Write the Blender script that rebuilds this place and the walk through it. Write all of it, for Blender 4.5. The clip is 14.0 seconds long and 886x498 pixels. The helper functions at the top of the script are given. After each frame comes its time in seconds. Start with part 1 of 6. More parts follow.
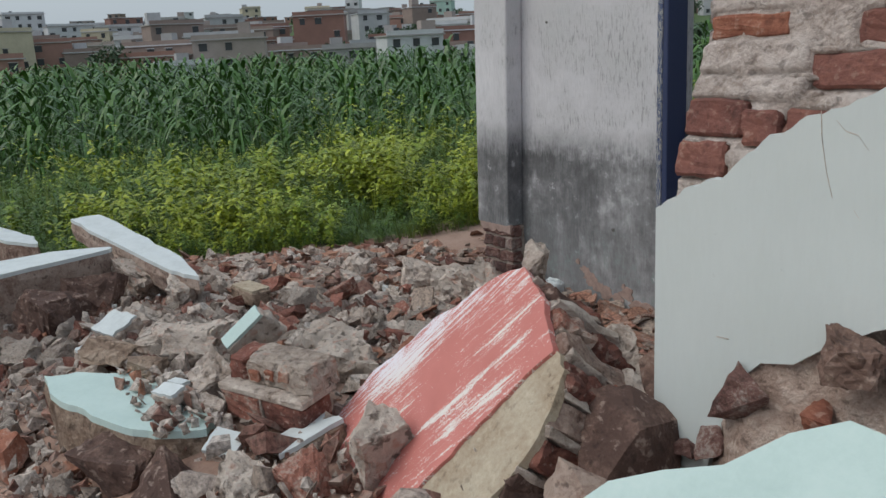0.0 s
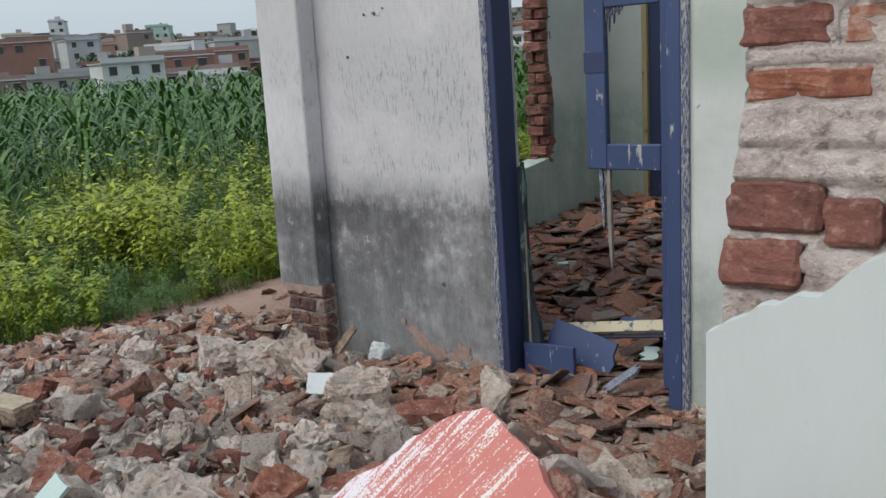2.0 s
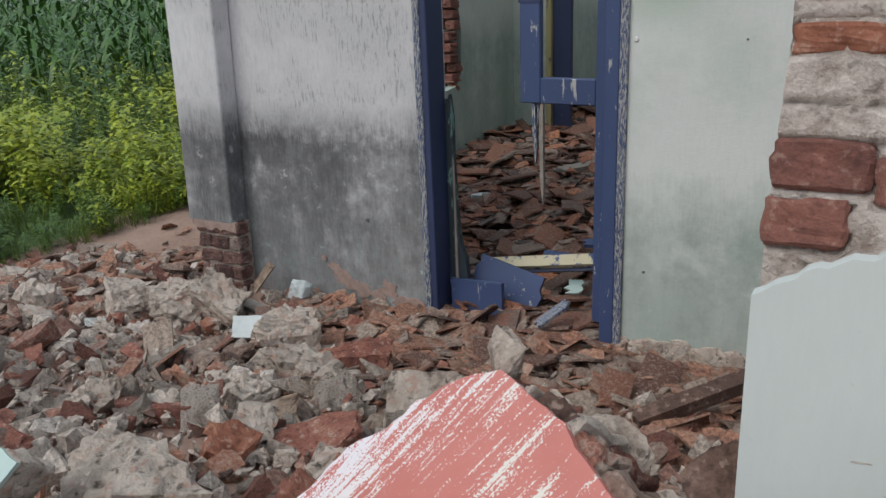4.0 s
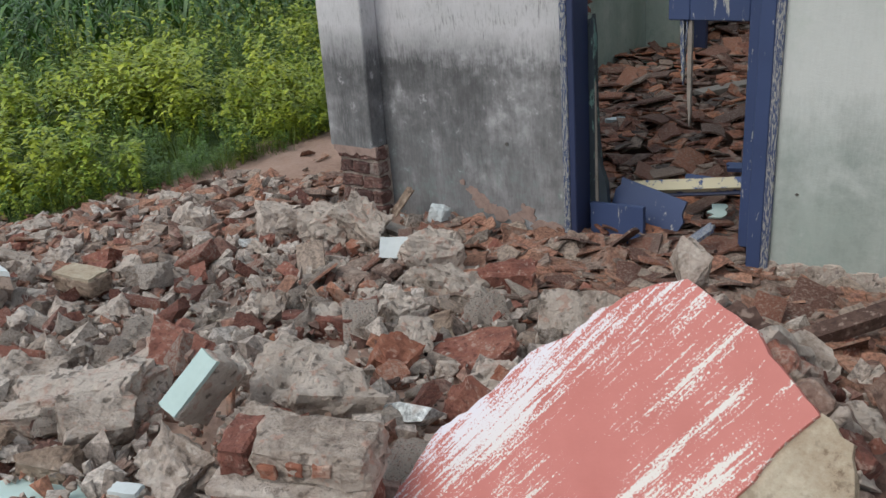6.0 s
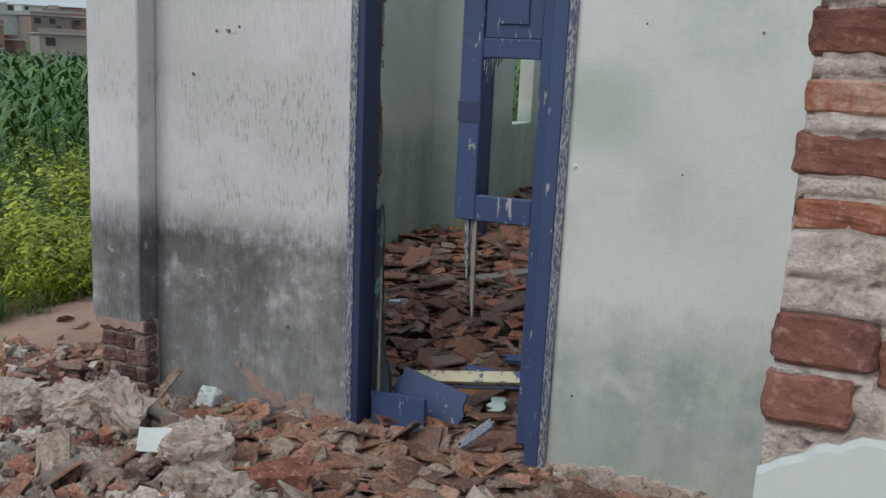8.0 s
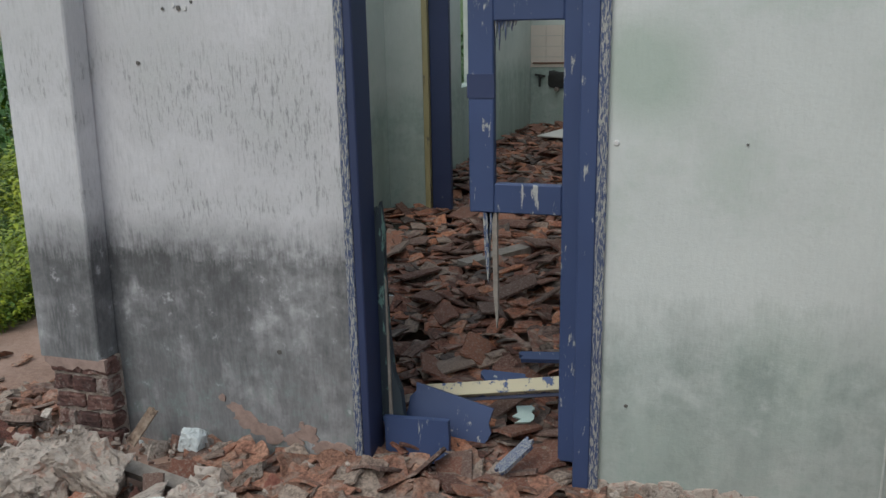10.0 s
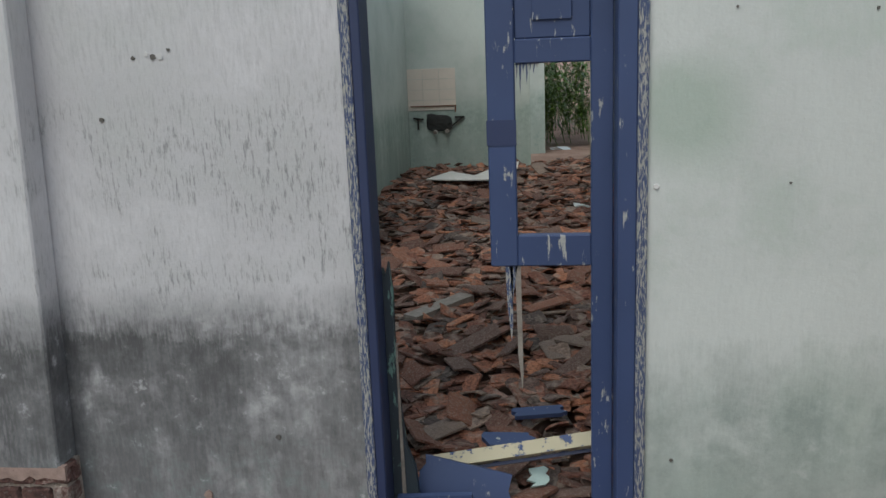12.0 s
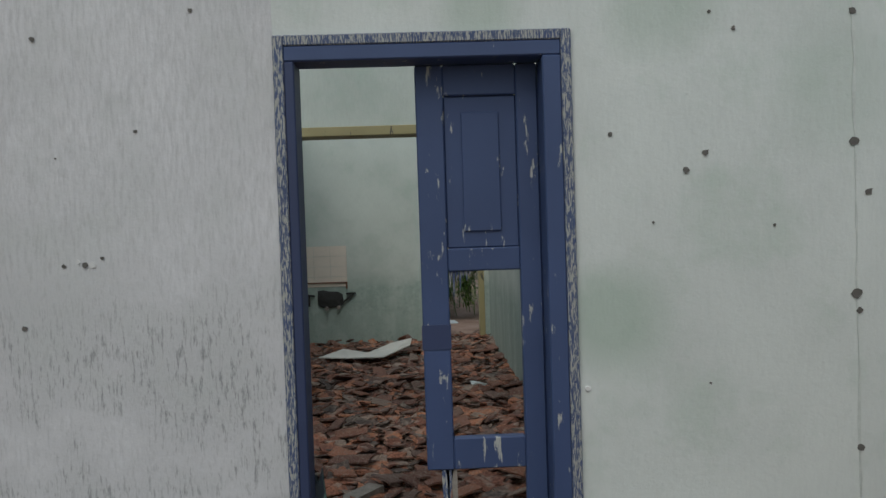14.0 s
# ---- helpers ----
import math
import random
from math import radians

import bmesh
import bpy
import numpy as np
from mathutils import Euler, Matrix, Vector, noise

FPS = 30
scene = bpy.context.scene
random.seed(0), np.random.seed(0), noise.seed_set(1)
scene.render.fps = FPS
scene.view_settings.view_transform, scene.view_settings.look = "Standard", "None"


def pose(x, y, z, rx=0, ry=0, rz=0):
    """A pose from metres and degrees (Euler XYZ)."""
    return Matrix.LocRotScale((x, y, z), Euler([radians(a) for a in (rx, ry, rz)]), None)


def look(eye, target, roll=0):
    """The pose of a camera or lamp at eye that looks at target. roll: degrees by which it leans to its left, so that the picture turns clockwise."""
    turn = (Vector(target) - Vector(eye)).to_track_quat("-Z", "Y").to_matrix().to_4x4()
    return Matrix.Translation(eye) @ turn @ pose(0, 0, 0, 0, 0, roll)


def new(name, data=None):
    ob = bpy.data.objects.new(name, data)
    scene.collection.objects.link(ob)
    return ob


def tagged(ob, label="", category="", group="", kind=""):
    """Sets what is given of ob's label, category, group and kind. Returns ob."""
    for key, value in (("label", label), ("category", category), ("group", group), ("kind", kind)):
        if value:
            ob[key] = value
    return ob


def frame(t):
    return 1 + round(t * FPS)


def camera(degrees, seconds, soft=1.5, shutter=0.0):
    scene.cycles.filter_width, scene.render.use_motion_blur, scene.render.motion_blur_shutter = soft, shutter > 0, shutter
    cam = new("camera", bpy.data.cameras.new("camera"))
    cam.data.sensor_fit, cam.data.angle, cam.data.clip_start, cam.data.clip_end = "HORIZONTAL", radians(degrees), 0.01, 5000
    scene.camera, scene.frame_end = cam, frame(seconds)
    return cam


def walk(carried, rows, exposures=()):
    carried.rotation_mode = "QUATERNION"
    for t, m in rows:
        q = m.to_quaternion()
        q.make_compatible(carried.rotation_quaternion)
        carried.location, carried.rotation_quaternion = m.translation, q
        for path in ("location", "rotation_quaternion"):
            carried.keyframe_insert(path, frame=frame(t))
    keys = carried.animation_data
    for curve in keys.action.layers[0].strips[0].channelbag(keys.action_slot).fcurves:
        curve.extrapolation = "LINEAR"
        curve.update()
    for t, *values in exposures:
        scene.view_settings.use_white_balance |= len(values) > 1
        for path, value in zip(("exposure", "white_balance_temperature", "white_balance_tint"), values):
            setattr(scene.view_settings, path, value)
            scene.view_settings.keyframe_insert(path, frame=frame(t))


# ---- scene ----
cam = camera(54.5, 14.0)
PATH = [
    (0, (-0.491, 0.326, 1.304), (-2.096, 1.424, 0.836), -2.9),
    (0.5, (-0.666, 0.434, 1.297), (-2.266, 1.524, 0.796), -0.1),
    (1, (-0.762, 0.461, 1.356), (-2.288, 1.653, 0.853), -2.7),
    (1.5, (-1.022, 0.437, 1.327), (-2.384, 1.832, 0.882), -4.5),
    (2, (-1.138, 0.451, 1.383), (-2.341, 1.984, 0.93), -4.0),
    (2.2, (-1.18, 0.471, 1.373), (-2.343, 2.039, 0.936), -4.7),
    (4.3, (-1.388, 0.387, 1.424), (-2.319, 2.01, 0.718), -2.6),
    (4.5, (-1.403, 0.362, 1.405), (-2.402, 1.907, 0.62), -3.2),
    (5, (-1.43, 0.315, 1.367), (-2.558, 1.687, 0.447), -4.7),
    (5.5, (-1.443, 0.309, 1.372), (-2.599, 1.672, 0.472), -5.0),
    (6, (-1.446, 0.314, 1.409), (-2.584, 1.766, 0.637), -5.0),
    (6.5, (-1.447, 0.336, 1.462), (-2.47, 1.947, 0.864), -4.2),
    (7, (-1.444, 0.408, 1.481), (-2.241, 2.186, 1.029), -2.1),
    (7.5, (-1.489, 0.428, 1.452), (-2.187, 2.263, 1.069), 3.9),
    (7.7, (-1.504, 0.421, 1.464), (-2.249, 2.234, 1.064), 2.9),
    (9.8, (-1.928, 0.797, 1.52), (-2.589, 2.613, 1.005), -1.3),
    (10, (-2.0, 0.795, 1.507), (-2.581, 2.636, 0.985), -1.2),
    (10.5, (-2.195, 0.796, 1.491), (-2.661, 2.678, 1.001), -2.3),
    (11, (-2.359, 0.77, 1.507), (-2.936, 2.619, 1.011), -2.0),
    (11.5, (-2.485, 0.851, 1.489), (-2.857, 2.759, 1.017), -1.7),
    (12, (-2.588, 0.897, 1.52), (-2.818, 2.836, 1.083), -2.3),
    (12.5, (-2.672, 0.87, 1.518), (-2.759, 2.817, 1.068), -0.8),
    (13, (-2.743, 0.86, 1.53), (-2.767, 2.813, 1.102), -0.7),
    (13.5, (-2.747, 0.867, 1.605), (-2.716, 2.856, 1.404), -2.6),
    (14, (-2.758, 0.856, 1.643), (-2.695, 2.854, 1.579), -1.9),
]
EXPOSURES = [(0, -0.1, 6200, 8), (2, 0.2, 6200, 8), (4.5, 0.03, 6230, 8), (5.2, 0.12, 6250, 8), (6, 0.12, 6230, 8), (6.5, 0.24, 6200, 7), (7.5, 0.1, 6150, 7), (10, -0.03, 6150, 6), (12.5, -0.08, 6150, 5), (13.3, -0.25, 6150, 4), (14, -0.44, 6150, 4)]
walk(cam, [(t, look(eye, target, roll)) for t, eye, target, roll in PATH], EXPOSURES)

# ---- world and light ----
SUN_EL, SUN_AZ = 52.0, 200.0
world = bpy.data.worlds.new("sky_world")
scene.world = world
world.use_nodes = True
wn = world.node_tree.nodes
wl = world.node_tree.links
sky = wn.new("ShaderNodeTexSky")
sky.sky_type = 'NISHITA'
sky.sun_disc = False
sky.sun_elevation = radians(SUN_EL)
sky.sun_rotation = radians(SUN_AZ)
sky.dust_density = 6.0
sky.air_density = 1.2
sky.ozone_density = 1.0
veil = wn.new("ShaderNodeMixRGB")          # thin overcast veil over the blue
veil.inputs[0].default_value = 0.62
veil.inputs[2].default_value = (5.5, 6.1, 6.6, 1)
wl.new(sky.outputs[0], veil.inputs[1])
wl.new(veil.outputs[0], wn["Background"].inputs[0])
wn["Background"].inputs[1].default_value = 0.13

sun_data = bpy.data.lights.new("sun", 'SUN')
sun_data.energy = 0.9
sun_data.angle = radians(40)
sun_data.color = (1.0, 0.99, 0.95)
sun = new("sun", sun_data)
sun.matrix_world = pose(0, 0, 20, 90 - SUN_EL, 0, 180 - SUN_AZ)

# ---- materials ----


def nodes_of(name):
    m = bpy.data.materials.new(name)
    m.use_nodes = True
    return m, m.node_tree.nodes, m.node_tree.links, m.node_tree.nodes["Principled BSDF"]


def noise_node(n, l, scale, detail=6, rough=0.6, vec=None, dist=0.0):
    t = n.new("ShaderNodeTexNoise")
    t.inputs["Scale"].default_value = scale
    t.inputs["Detail"].default_value = detail
    t.inputs["Roughness"].default_value = rough
    t.inputs["Distortion"].default_value = dist
    if vec is not None:
        l.new(vec, t.inputs["Vector"])
    return t.outputs["Fac"]


def ramp(n, l, fac, stops):
    r = n.new("ShaderNodeValToRGB")
    while len(r.color_ramp.elements) < len(stops):
        r.color_ramp.elements.new(0.5)
    for e, (p, c) in zip(r.color_ramp.elements, stops):
        e.position = p
        e.color = (*c, 1) if len(c) == 3 else c
    l.new(fac, r.inputs[0])
    return r.outputs["Color"]


def grey(v):
    return (v, v, v)


def mix(n, l, fac, a, b, mode='MIX'):
    m = n.new("ShaderNodeMixRGB")
    m.blend_type = mode
    for sock, v in zip(m.inputs, (fac, a, b)):
        if isinstance(v, (int, float)):
            sock.default_value = v
        elif isinstance(v, tuple):
            sock.default_value = (*v, 1)
        else:
            l.new(v, sock)
    return m.outputs[0]


def calc(n, l, op, a, b=0.0, clamp=False):
    m = n.new("ShaderNodeMath")
    m.operation = op
    m.use_clamp = clamp
    for sock, v in zip(m.inputs, (a, b)):
        if isinstance(v, (int, float)):
            sock.default_value = v
        else:
            l.new(v, sock)
    return m.outputs[0]


def bump(n, l, bsdf, height, strength, dist=0.01):
    b = n.new("ShaderNodeBump")
    b.inputs["Strength"].default_value = strength
    b.inputs["Distance"].default_value = dist
    l.new(height, b.inputs["Height"])
    l.new(b.outputs[0], bsdf.inputs["Normal"])


def place(n, l, kind="object"):
    """Coordinates: object, world place, or world place stretched along z for streaks."""
    if kind == "object":
        return n.new("ShaderNodeTexCoord").outputs["Object"]
    g = n.new("ShaderNodeNewGeometry").outputs["Position"]
    if kind == "world":
        return g
    mp = n.new("ShaderNodeMapping")
    mp.inputs["Scale"].default_value = (1, 1, 0.16)
    l.new(g, mp.inputs[0])
    return mp.outputs[0]


def speckled(name, stops, scale=12, fine=90, rough=0.9, bump_by=0.5, per_object=0.0, dist=0.008, coords="object", island=False, pits=0.0):
    """A rough mineral surface: a colour ramp over two scales of noise, fine relief, and a shift from piece to piece."""
    m, n, l, b = nodes_of(name)
    v = place(n, l, coords)
    if per_object:
        info = n.new("ShaderNodeNewGeometry").outputs["Random Per Island"] if island else n.new("ShaderNodeObjectInfo").outputs["Random"]
        add = n.new("ShaderNodeVectorMath")
        add.operation = 'ADD'
        comb = n.new("ShaderNodeCombineXYZ")
        l.new(calc(n, l, 'MULTIPLY', info, 37.0), comb.inputs[0])
        l.new(v, add.inputs[0])
        l.new(comb.outputs[0], add.inputs[1])
        v = add.outputs[0]
    a = noise_node(n, l, scale, 10, 0.68, v)
    f = noise_node(n, l, fine, 5, 0.75, v)
    both = calc(n, l, 'ADD', calc(n, l, 'MULTIPLY', a, 0.68), calc(n, l, 'MULTIPLY', f, 0.32))
    if per_object:
        shift = calc(n, l, 'MULTIPLY', calc(n, l, 'SUBTRACT', info, 0.5), per_object)
        both = calc(n, l, 'ADD', both, shift)
    if pits:
        both = calc(n, l, 'ADD', calc(n, l, 'MULTIPLY', calc(n, l, 'SUBTRACT', both, 0.5), 1.8), 0.5)
    col = ramp(n, l, both, stops)
    if pits:
        hole = noise_node(n, l, fine * 0.45, 3, 0.6, v)
        col = mix(n, l, ramp(n, l, hole, [(0.34, grey(pits)), (0.42, grey(0))]), col, tuple(c * 0.45 for c in stops[0][1]))
        col = mix(n, l, ramp(n, l, hole, [(0.58, grey(0)), (0.66, grey(pits * 0.8))]), col, tuple(min(0.8, c * 1.25) for c in stops[-1][1]))
        a = calc(n, l, 'ADD', a, calc(n, l, 'MULTIPLY', hole, 0.9))
    l.new(col, b.inputs["Base Color"])
    b.inputs["Roughness"].default_value = rough
    bump(n, l, b, calc(n, l, 'ADD', a, calc(n, l, 'MULTIPLY', f, 0.5)), bump_by, dist)
    return m


def island_mix(name, palettes, fine=70, bump_by=0.6, island=True):
    """Loose fragments: every piece takes its own colour, with grain and pale dust on it."""
    m, n, l, b = nodes_of(name)
    v = place(n, l, "object")
    info = n.new("ShaderNodeNewGeometry").outputs["Random Per Island"] if island else n.new("ShaderNodeObjectInfo").outputs["Random"]
    base = n.new("ShaderNodeValToRGB")
    base.color_ramp.interpolation = 'CONSTANT'
    while len(base.color_ramp.elements) < len(palettes):
        base.color_ramp.elements.new(0.5)
    for e, (p, c) in zip(base.color_ramp.elements, palettes):
        e.position, e.color = p, (*c, 1)
    l.new(info, base.inputs[0])
    a = noise_node(n, l, 14, 7, 0.65, v)
    f = noise_node(n, l, fine, 4, 0.7, v)
    dark = mix(n, l, 1.0, base.outputs[0], ramp(n, l, f, [(0.36, grey(0.45)), (0.64, grey(1.4))]), 'MULTIPLY')
    dust = ramp(n, l, a, [(0.5, grey(0.0)), (0.68, grey(0.75))])
    l.new(mix(n, l, dust, dark, (0.36, 0.29, 0.24)), b.inputs["Base Color"])
    b.inputs["Roughness"].default_value = 0.93
    bump(n, l, b, calc(n, l, 'ADD', a, calc(n, l, 'MULTIPLY', f, 0.5)), bump_by, 0.01)
    return m


def painted_wall(name, clean, damp, green, band=0.72, strong=1.0, streak=1.0, stains=(), sharp=4.2, relief=0.25):
    """Lime-washed plaster: worn paint, a damp and sooty band low down with a ragged edge, dark vertical streaks, spots."""
    m, n, l, b = nodes_of(name)
    w = place(n, l, "world")
    st = place(n, l, "streak")
    z = n.new("ShaderNodeSeparateXYZ")
    l.new(w, z.inputs[0])
    big = noise_node(n, l, 1.6, 5, 0.55, w)
    med = noise_node(n, l, 7, 7, 0.65, w)
    fine = noise_node(n, l, 60, 5, 0.7, w)
    strk = noise_node(n, l, 95, 9, 0.8, st)
    blot = noise_node(n, l, 13, 9, 0.72, w)
    strk_b = noise_node(n, l, 5, 4, 0.6, st)
    col = mix(n, l, ramp(n, l, big, [(0.35, grey(0)), (0.7, grey(1))]), clean, tuple(c * 0.86 for c in clean))
    col = mix(n, l, ramp(n, l, calc(n, l, 'ADD', calc(n, l, 'MULTIPLY', big, 0.5), calc(n, l, 'MULTIPLY', med, 0.5)), [(0.5, grey(0)), (0.66, grey(0.55))]), col, green)
    # single damp stains: place, radius, strength
    for spot, radius, amount in stains:
        d = n.new("ShaderNodeVectorMath")
        d.operation = 'DISTANCE'
        l.new(w, d.inputs[0])
        d.inputs[1].default_value = spot
        r = calc(n, l, 'ADD', d.outputs["Value"], calc(n, l, 'MULTIPLY', calc(n, l, 'SUBTRACT', med, 0.5), radius * 1.1))
        m2 = calc(n, l, 'MULTIPLY', calc(n, l, 'SUBTRACT', radius, r), 1.6 / radius, True)
        col = mix(n, l, calc(n, l, 'MULTIPLY', m2, amount), col, tuple(g * 0.88 for g in green))
    # ragged damp band
    edge = calc(n, l, 'ADD', z.outputs[2], calc(n, l, 'MULTIPLY', calc(n, l, 'SUBTRACT', med, 0.5), 0.24))
    edge = calc(n, l, 'ADD', edge, calc(n, l, 'MULTIPLY', calc(n, l, 'SUBTRACT', strk, 0.5), 0.16))
    low = calc(n, l, 'MULTIPLY', calc(n, l, 'SUBTRACT', band + 0.05, edge), sharp, True)
    lowmix = calc(n, l, 'MULTIPLY', low, ramp(n, l, calc(n, l, 'ADD', calc(n, l, 'MULTIPLY', med, 0.6), calc(n, l, 'MULTIPLY', strk_b, 0.4)), [(0.36, grey(1.0)), (0.50, grey(0.92)), (0.57, grey(0.72)), (0.64, grey(0.30))]))
    lowmix = calc(n, l, 'MULTIPLY', lowmix, strong)
    # the stain is heaviest along its upper edge and washed out lower down
    wash = ramp(n, l, calc(n, l, 'DIVIDE', calc(n, l, 'ADD', z.outputs[2], calc(n, l, 'MULTIPLY', calc(n, l, 'SUBTRACT', med, 0.5), 0.5)), band), [(0.05, grey(0.82)), (0.45, grey(0.92)), (0.90, grey(1.0))])
    lowmix = calc(n, l, 'MULTIPLY', lowmix, wash)
    stain = mix(n, l, ramp(n, l, calc(n, l, 'ADD', calc(n, l, 'MULTIPLY', blot, 0.6), calc(n, l, 'MULTIPLY', strk_b, 0.4)), [(0.43, grey(0.0)), (0.60, grey(1.0))]), tuple(c * 0.82 for c in damp), tuple(c + 0.095 for c in damp))
    col = mix(n, l, lowmix, col, stain)
    mould = calc(n, l, 'MULTIPLY', calc(n, l, 'MULTIPLY', calc(n, l, 'SUBTRACT', band * 0.55, edge), 3.0, True), ramp(n, l, blot, [(0.50, grey(0)), (0.60, grey(min(0.45, 0.15 + streak)))]))
    col = mix(n, l, mould, col, tuple(0.5 * g * k for g, k in zip(green, (0.6, 0.85, 0.8))))
    # pale salt blooms where the paint has lifted
    salt = calc(n, l, 'MULTIPLY', calc(n, l, 'MULTIPLY', calc(n, l, 'SUBTRACT', band * 1.05, edge), 5.0, True), ramp(n, l, blot, [(0.60, grey(0)), (0.68, grey(min(0.75, 0.2 + streak)))]))
    col = mix(n, l, salt, col, tuple(c * 0.85 for c in clean))
    col = mix(n, l, min(1.0, 0.1 + streak), col, ramp(n, l, strk, [(0.36, grey(0.80)), (0.58, grey(1.04))]), 'MULTIPLY')
    # soot streaks above the band
    mask = calc(n, l, 'MULTIPLY', ramp(n, l, strk, [(0.50, grey(0)), (0.60, grey(0.9))]), ramp(n, l, calc(n, l, 'ADD', calc(n, l, 'MULTIPLY', big, 0.6), calc(n, l, 'MULTIPLY', med, 0.4)), [(0.47, grey(0.08)), (0.56, grey(0.9))]))
    reach = calc(n, l, 'ADD', calc(n, l, 'MULTIPLY', calc(n, l, 'SUBTRACT', 1.95, calc(n, l, 'ADD', edge, calc(n, l, 'MULTIPLY', big, 0.6))), 3.5, True), 0.12, True)
    col = mix(n, l, calc(n, l, 'MULTIPLY', calc(n, l, 'MULTIPLY', mask, reach), streak * 1.15), col, tuple(c * 0.38 for c in clean))
    col = mix(n, l, ramp(n, l, fine, [(0.66, grey(0)), (0.76, grey(0.5))]), col, tuple(c * 0.6 for c in clean))
    l.new(col, b.inputs["Base Color"])
    b.inputs["Roughness"].default_value = 0.88
    bump(n, l, b, calc(n, l, 'ADD', calc(n, l, 'MULTIPLY', med, 0.6), fine), relief, 0.006)
    return m


def old_paint(name, paint, under, wear=0.62, scale=22, stretch=(1, 1, 0.25)):
    """Oil paint on wood, chipped to the undercoat."""
    m, n, l, b = nodes_of(name)
    w = place(n, l, "world")
    mp = n.new("ShaderNodeMapping")
    mp.inputs["Scale"].default_value = stretch
    l.new(w, mp.inputs[0])
    a = noise_node(n, l, scale, 8, 0.7, mp.outputs[0])
    big = noise_node(n, l, 3, 4, 0.5, w)
    f = noise_node(n, l, 120, 3, 0.6, mp.outputs[0])
    tone = mix(n, l, big, tuple(c * 0.75 for c in paint), tuple(min(1, c * 1.2) for c in paint))
    chip = ramp(n, l, a, [(wear, grey(0)), (wear + 0.025, grey(1))])
    l.new(mix(n, l, chip, tone, under), b.inputs["Base Color"])
    b.inputs["Roughness"].default_value = 0.55
    bump(n, l, b, calc(n, l, 'SUBTRACT', calc(n, l, 'MULTIPLY', f, 0.2), chip), 0.35, 0.004)
    return m


def plain(name, colour, rough=0.8, vary=0.25, scale=4, coords="world"):
    return speckled(name, [(0.3, tuple(c * (1 - vary) for c in colour)), (0.7, tuple(min(1, c * (1 + vary)) for c in colour))], scale, scale * 12, rough, 0.15, coords=coords)


WHITEWASH = painted_wall("whitewashed_damp_plaster", (0.66, 0.65, 0.665), (0.092, 0.092, 0.094), (0.55, 0.56, 0.55), 0.82, 1.0, 1.0, sharp=5.5)
MINTWASH = painted_wall("pale_mint_plaster", (0.66, 0.685, 0.66), (0.36, 0.42, 0.385), (0.46, 0.55, 0.47), 0.62, 0.90, 0.15, (((-2.19, 3.36, 1.33), 0.20, 0.75), ((-2.03, 3.36, 2.26), 0.22, 0.5), ((-2.55, 3.36, 2.26), 0.14, 0.55), ((-1.75, 3.36, 0.42), 0.26, 0.6), ((-2.1, 3.36, 0.16), 0.24, 0.6), ((-1.5, 3.36, 2.0), 0.25, 0.3)))
STUBWASH = painted_wall("mint_white_plaster", (0.60, 0.645, 0.63), (0.52, 0.56, 0.54), (0.56, 0.61, 0.58), 0.2, 0.3, 0.0, relief=0.07)
ROOMWASH = painted_wall("room_mint_plaster", (0.58, 0.62, 0.575), (0.29, 0.38, 0.33), (0.42, 0.51, 0.445), 1.0, 0.8, 0.25)
MORTAR = speckled("lime_mortar", [(0.2, (0.27, 0.205, 0.16)), (0.45, (0.52, 0.43, 0.365)), (0.72, (0.66, 0.58, 0.51))], 14, 90, 0.95, 1.0, 0.14, 0.018, pits=0.6)
WALL_MORTAR = speckled("pale_wall_mortar", [(0.30, (0.33, 0.265, 0.225)), (0.48, (0.53, 0.455, 0.41)), (0.70, (0.64, 0.575, 0.53))], 9, 90, 0.95, 1.0, 0.0, 0.015, pits=0.55)
BRICK = speckled("fired_brick", [(0.15, (0.105, 0.042, 0.032)), (0.42, (0.235, 0.092, 0.067)), (0.62, (0.32, 0.135, 0.095)), (0.80, (0.46, 0.36, 0.30))], 13, 120, 0.93, 0.9, 0.26, 0.012, pits=0.5)
WALL_BRICK = speckled("wall_brick", [(0.22, (0.12, 0.052, 0.043)), (0.48, (0.205, 0.086, 0.067)), (0.68, (0.26, 0.112, 0.083)), (0.86, (0.40, 0.29, 0.235))], 11, 130, 0.93, 0.8, 0.14, 0.008, pits=0.35)
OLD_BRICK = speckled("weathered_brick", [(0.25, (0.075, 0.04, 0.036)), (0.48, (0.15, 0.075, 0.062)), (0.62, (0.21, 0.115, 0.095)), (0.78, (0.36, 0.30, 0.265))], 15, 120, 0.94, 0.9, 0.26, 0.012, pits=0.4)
BRICK_ORANGE = speckled("broken_orange_brick", [(0.2, (0.17, 0.058, 0.036)), (0.5, (0.30, 0.122, 0.075)), (0.8, (0.45, 0.33, 0.265))], 14, 110, 0.92, 0.6, 0.2, 0.006, pits=0.4)
CONCRETE = speckled("grey_mortar_chunk", [(0.15, (0.21, 0.158, 0.125)), (0.38, (0.49, 0.405, 0.34)), (0.64, (0.66, 0.575, 0.50)), (0.88, (0.42, 0.24, 0.18))], 9, 60, 0.95, 1.0, 0.18, 0.03, pits=0.75)
DARKCHUNK = speckled("dark_brick_core", [(0.22, (0.09, 0.052, 0.041)), (0.5, (0.20, 0.125, 0.097)), (0.78, (0.37, 0.285, 0.235))], 12, 80, 0.95, 0.8, 0.3, 0.012, pits=0.6)
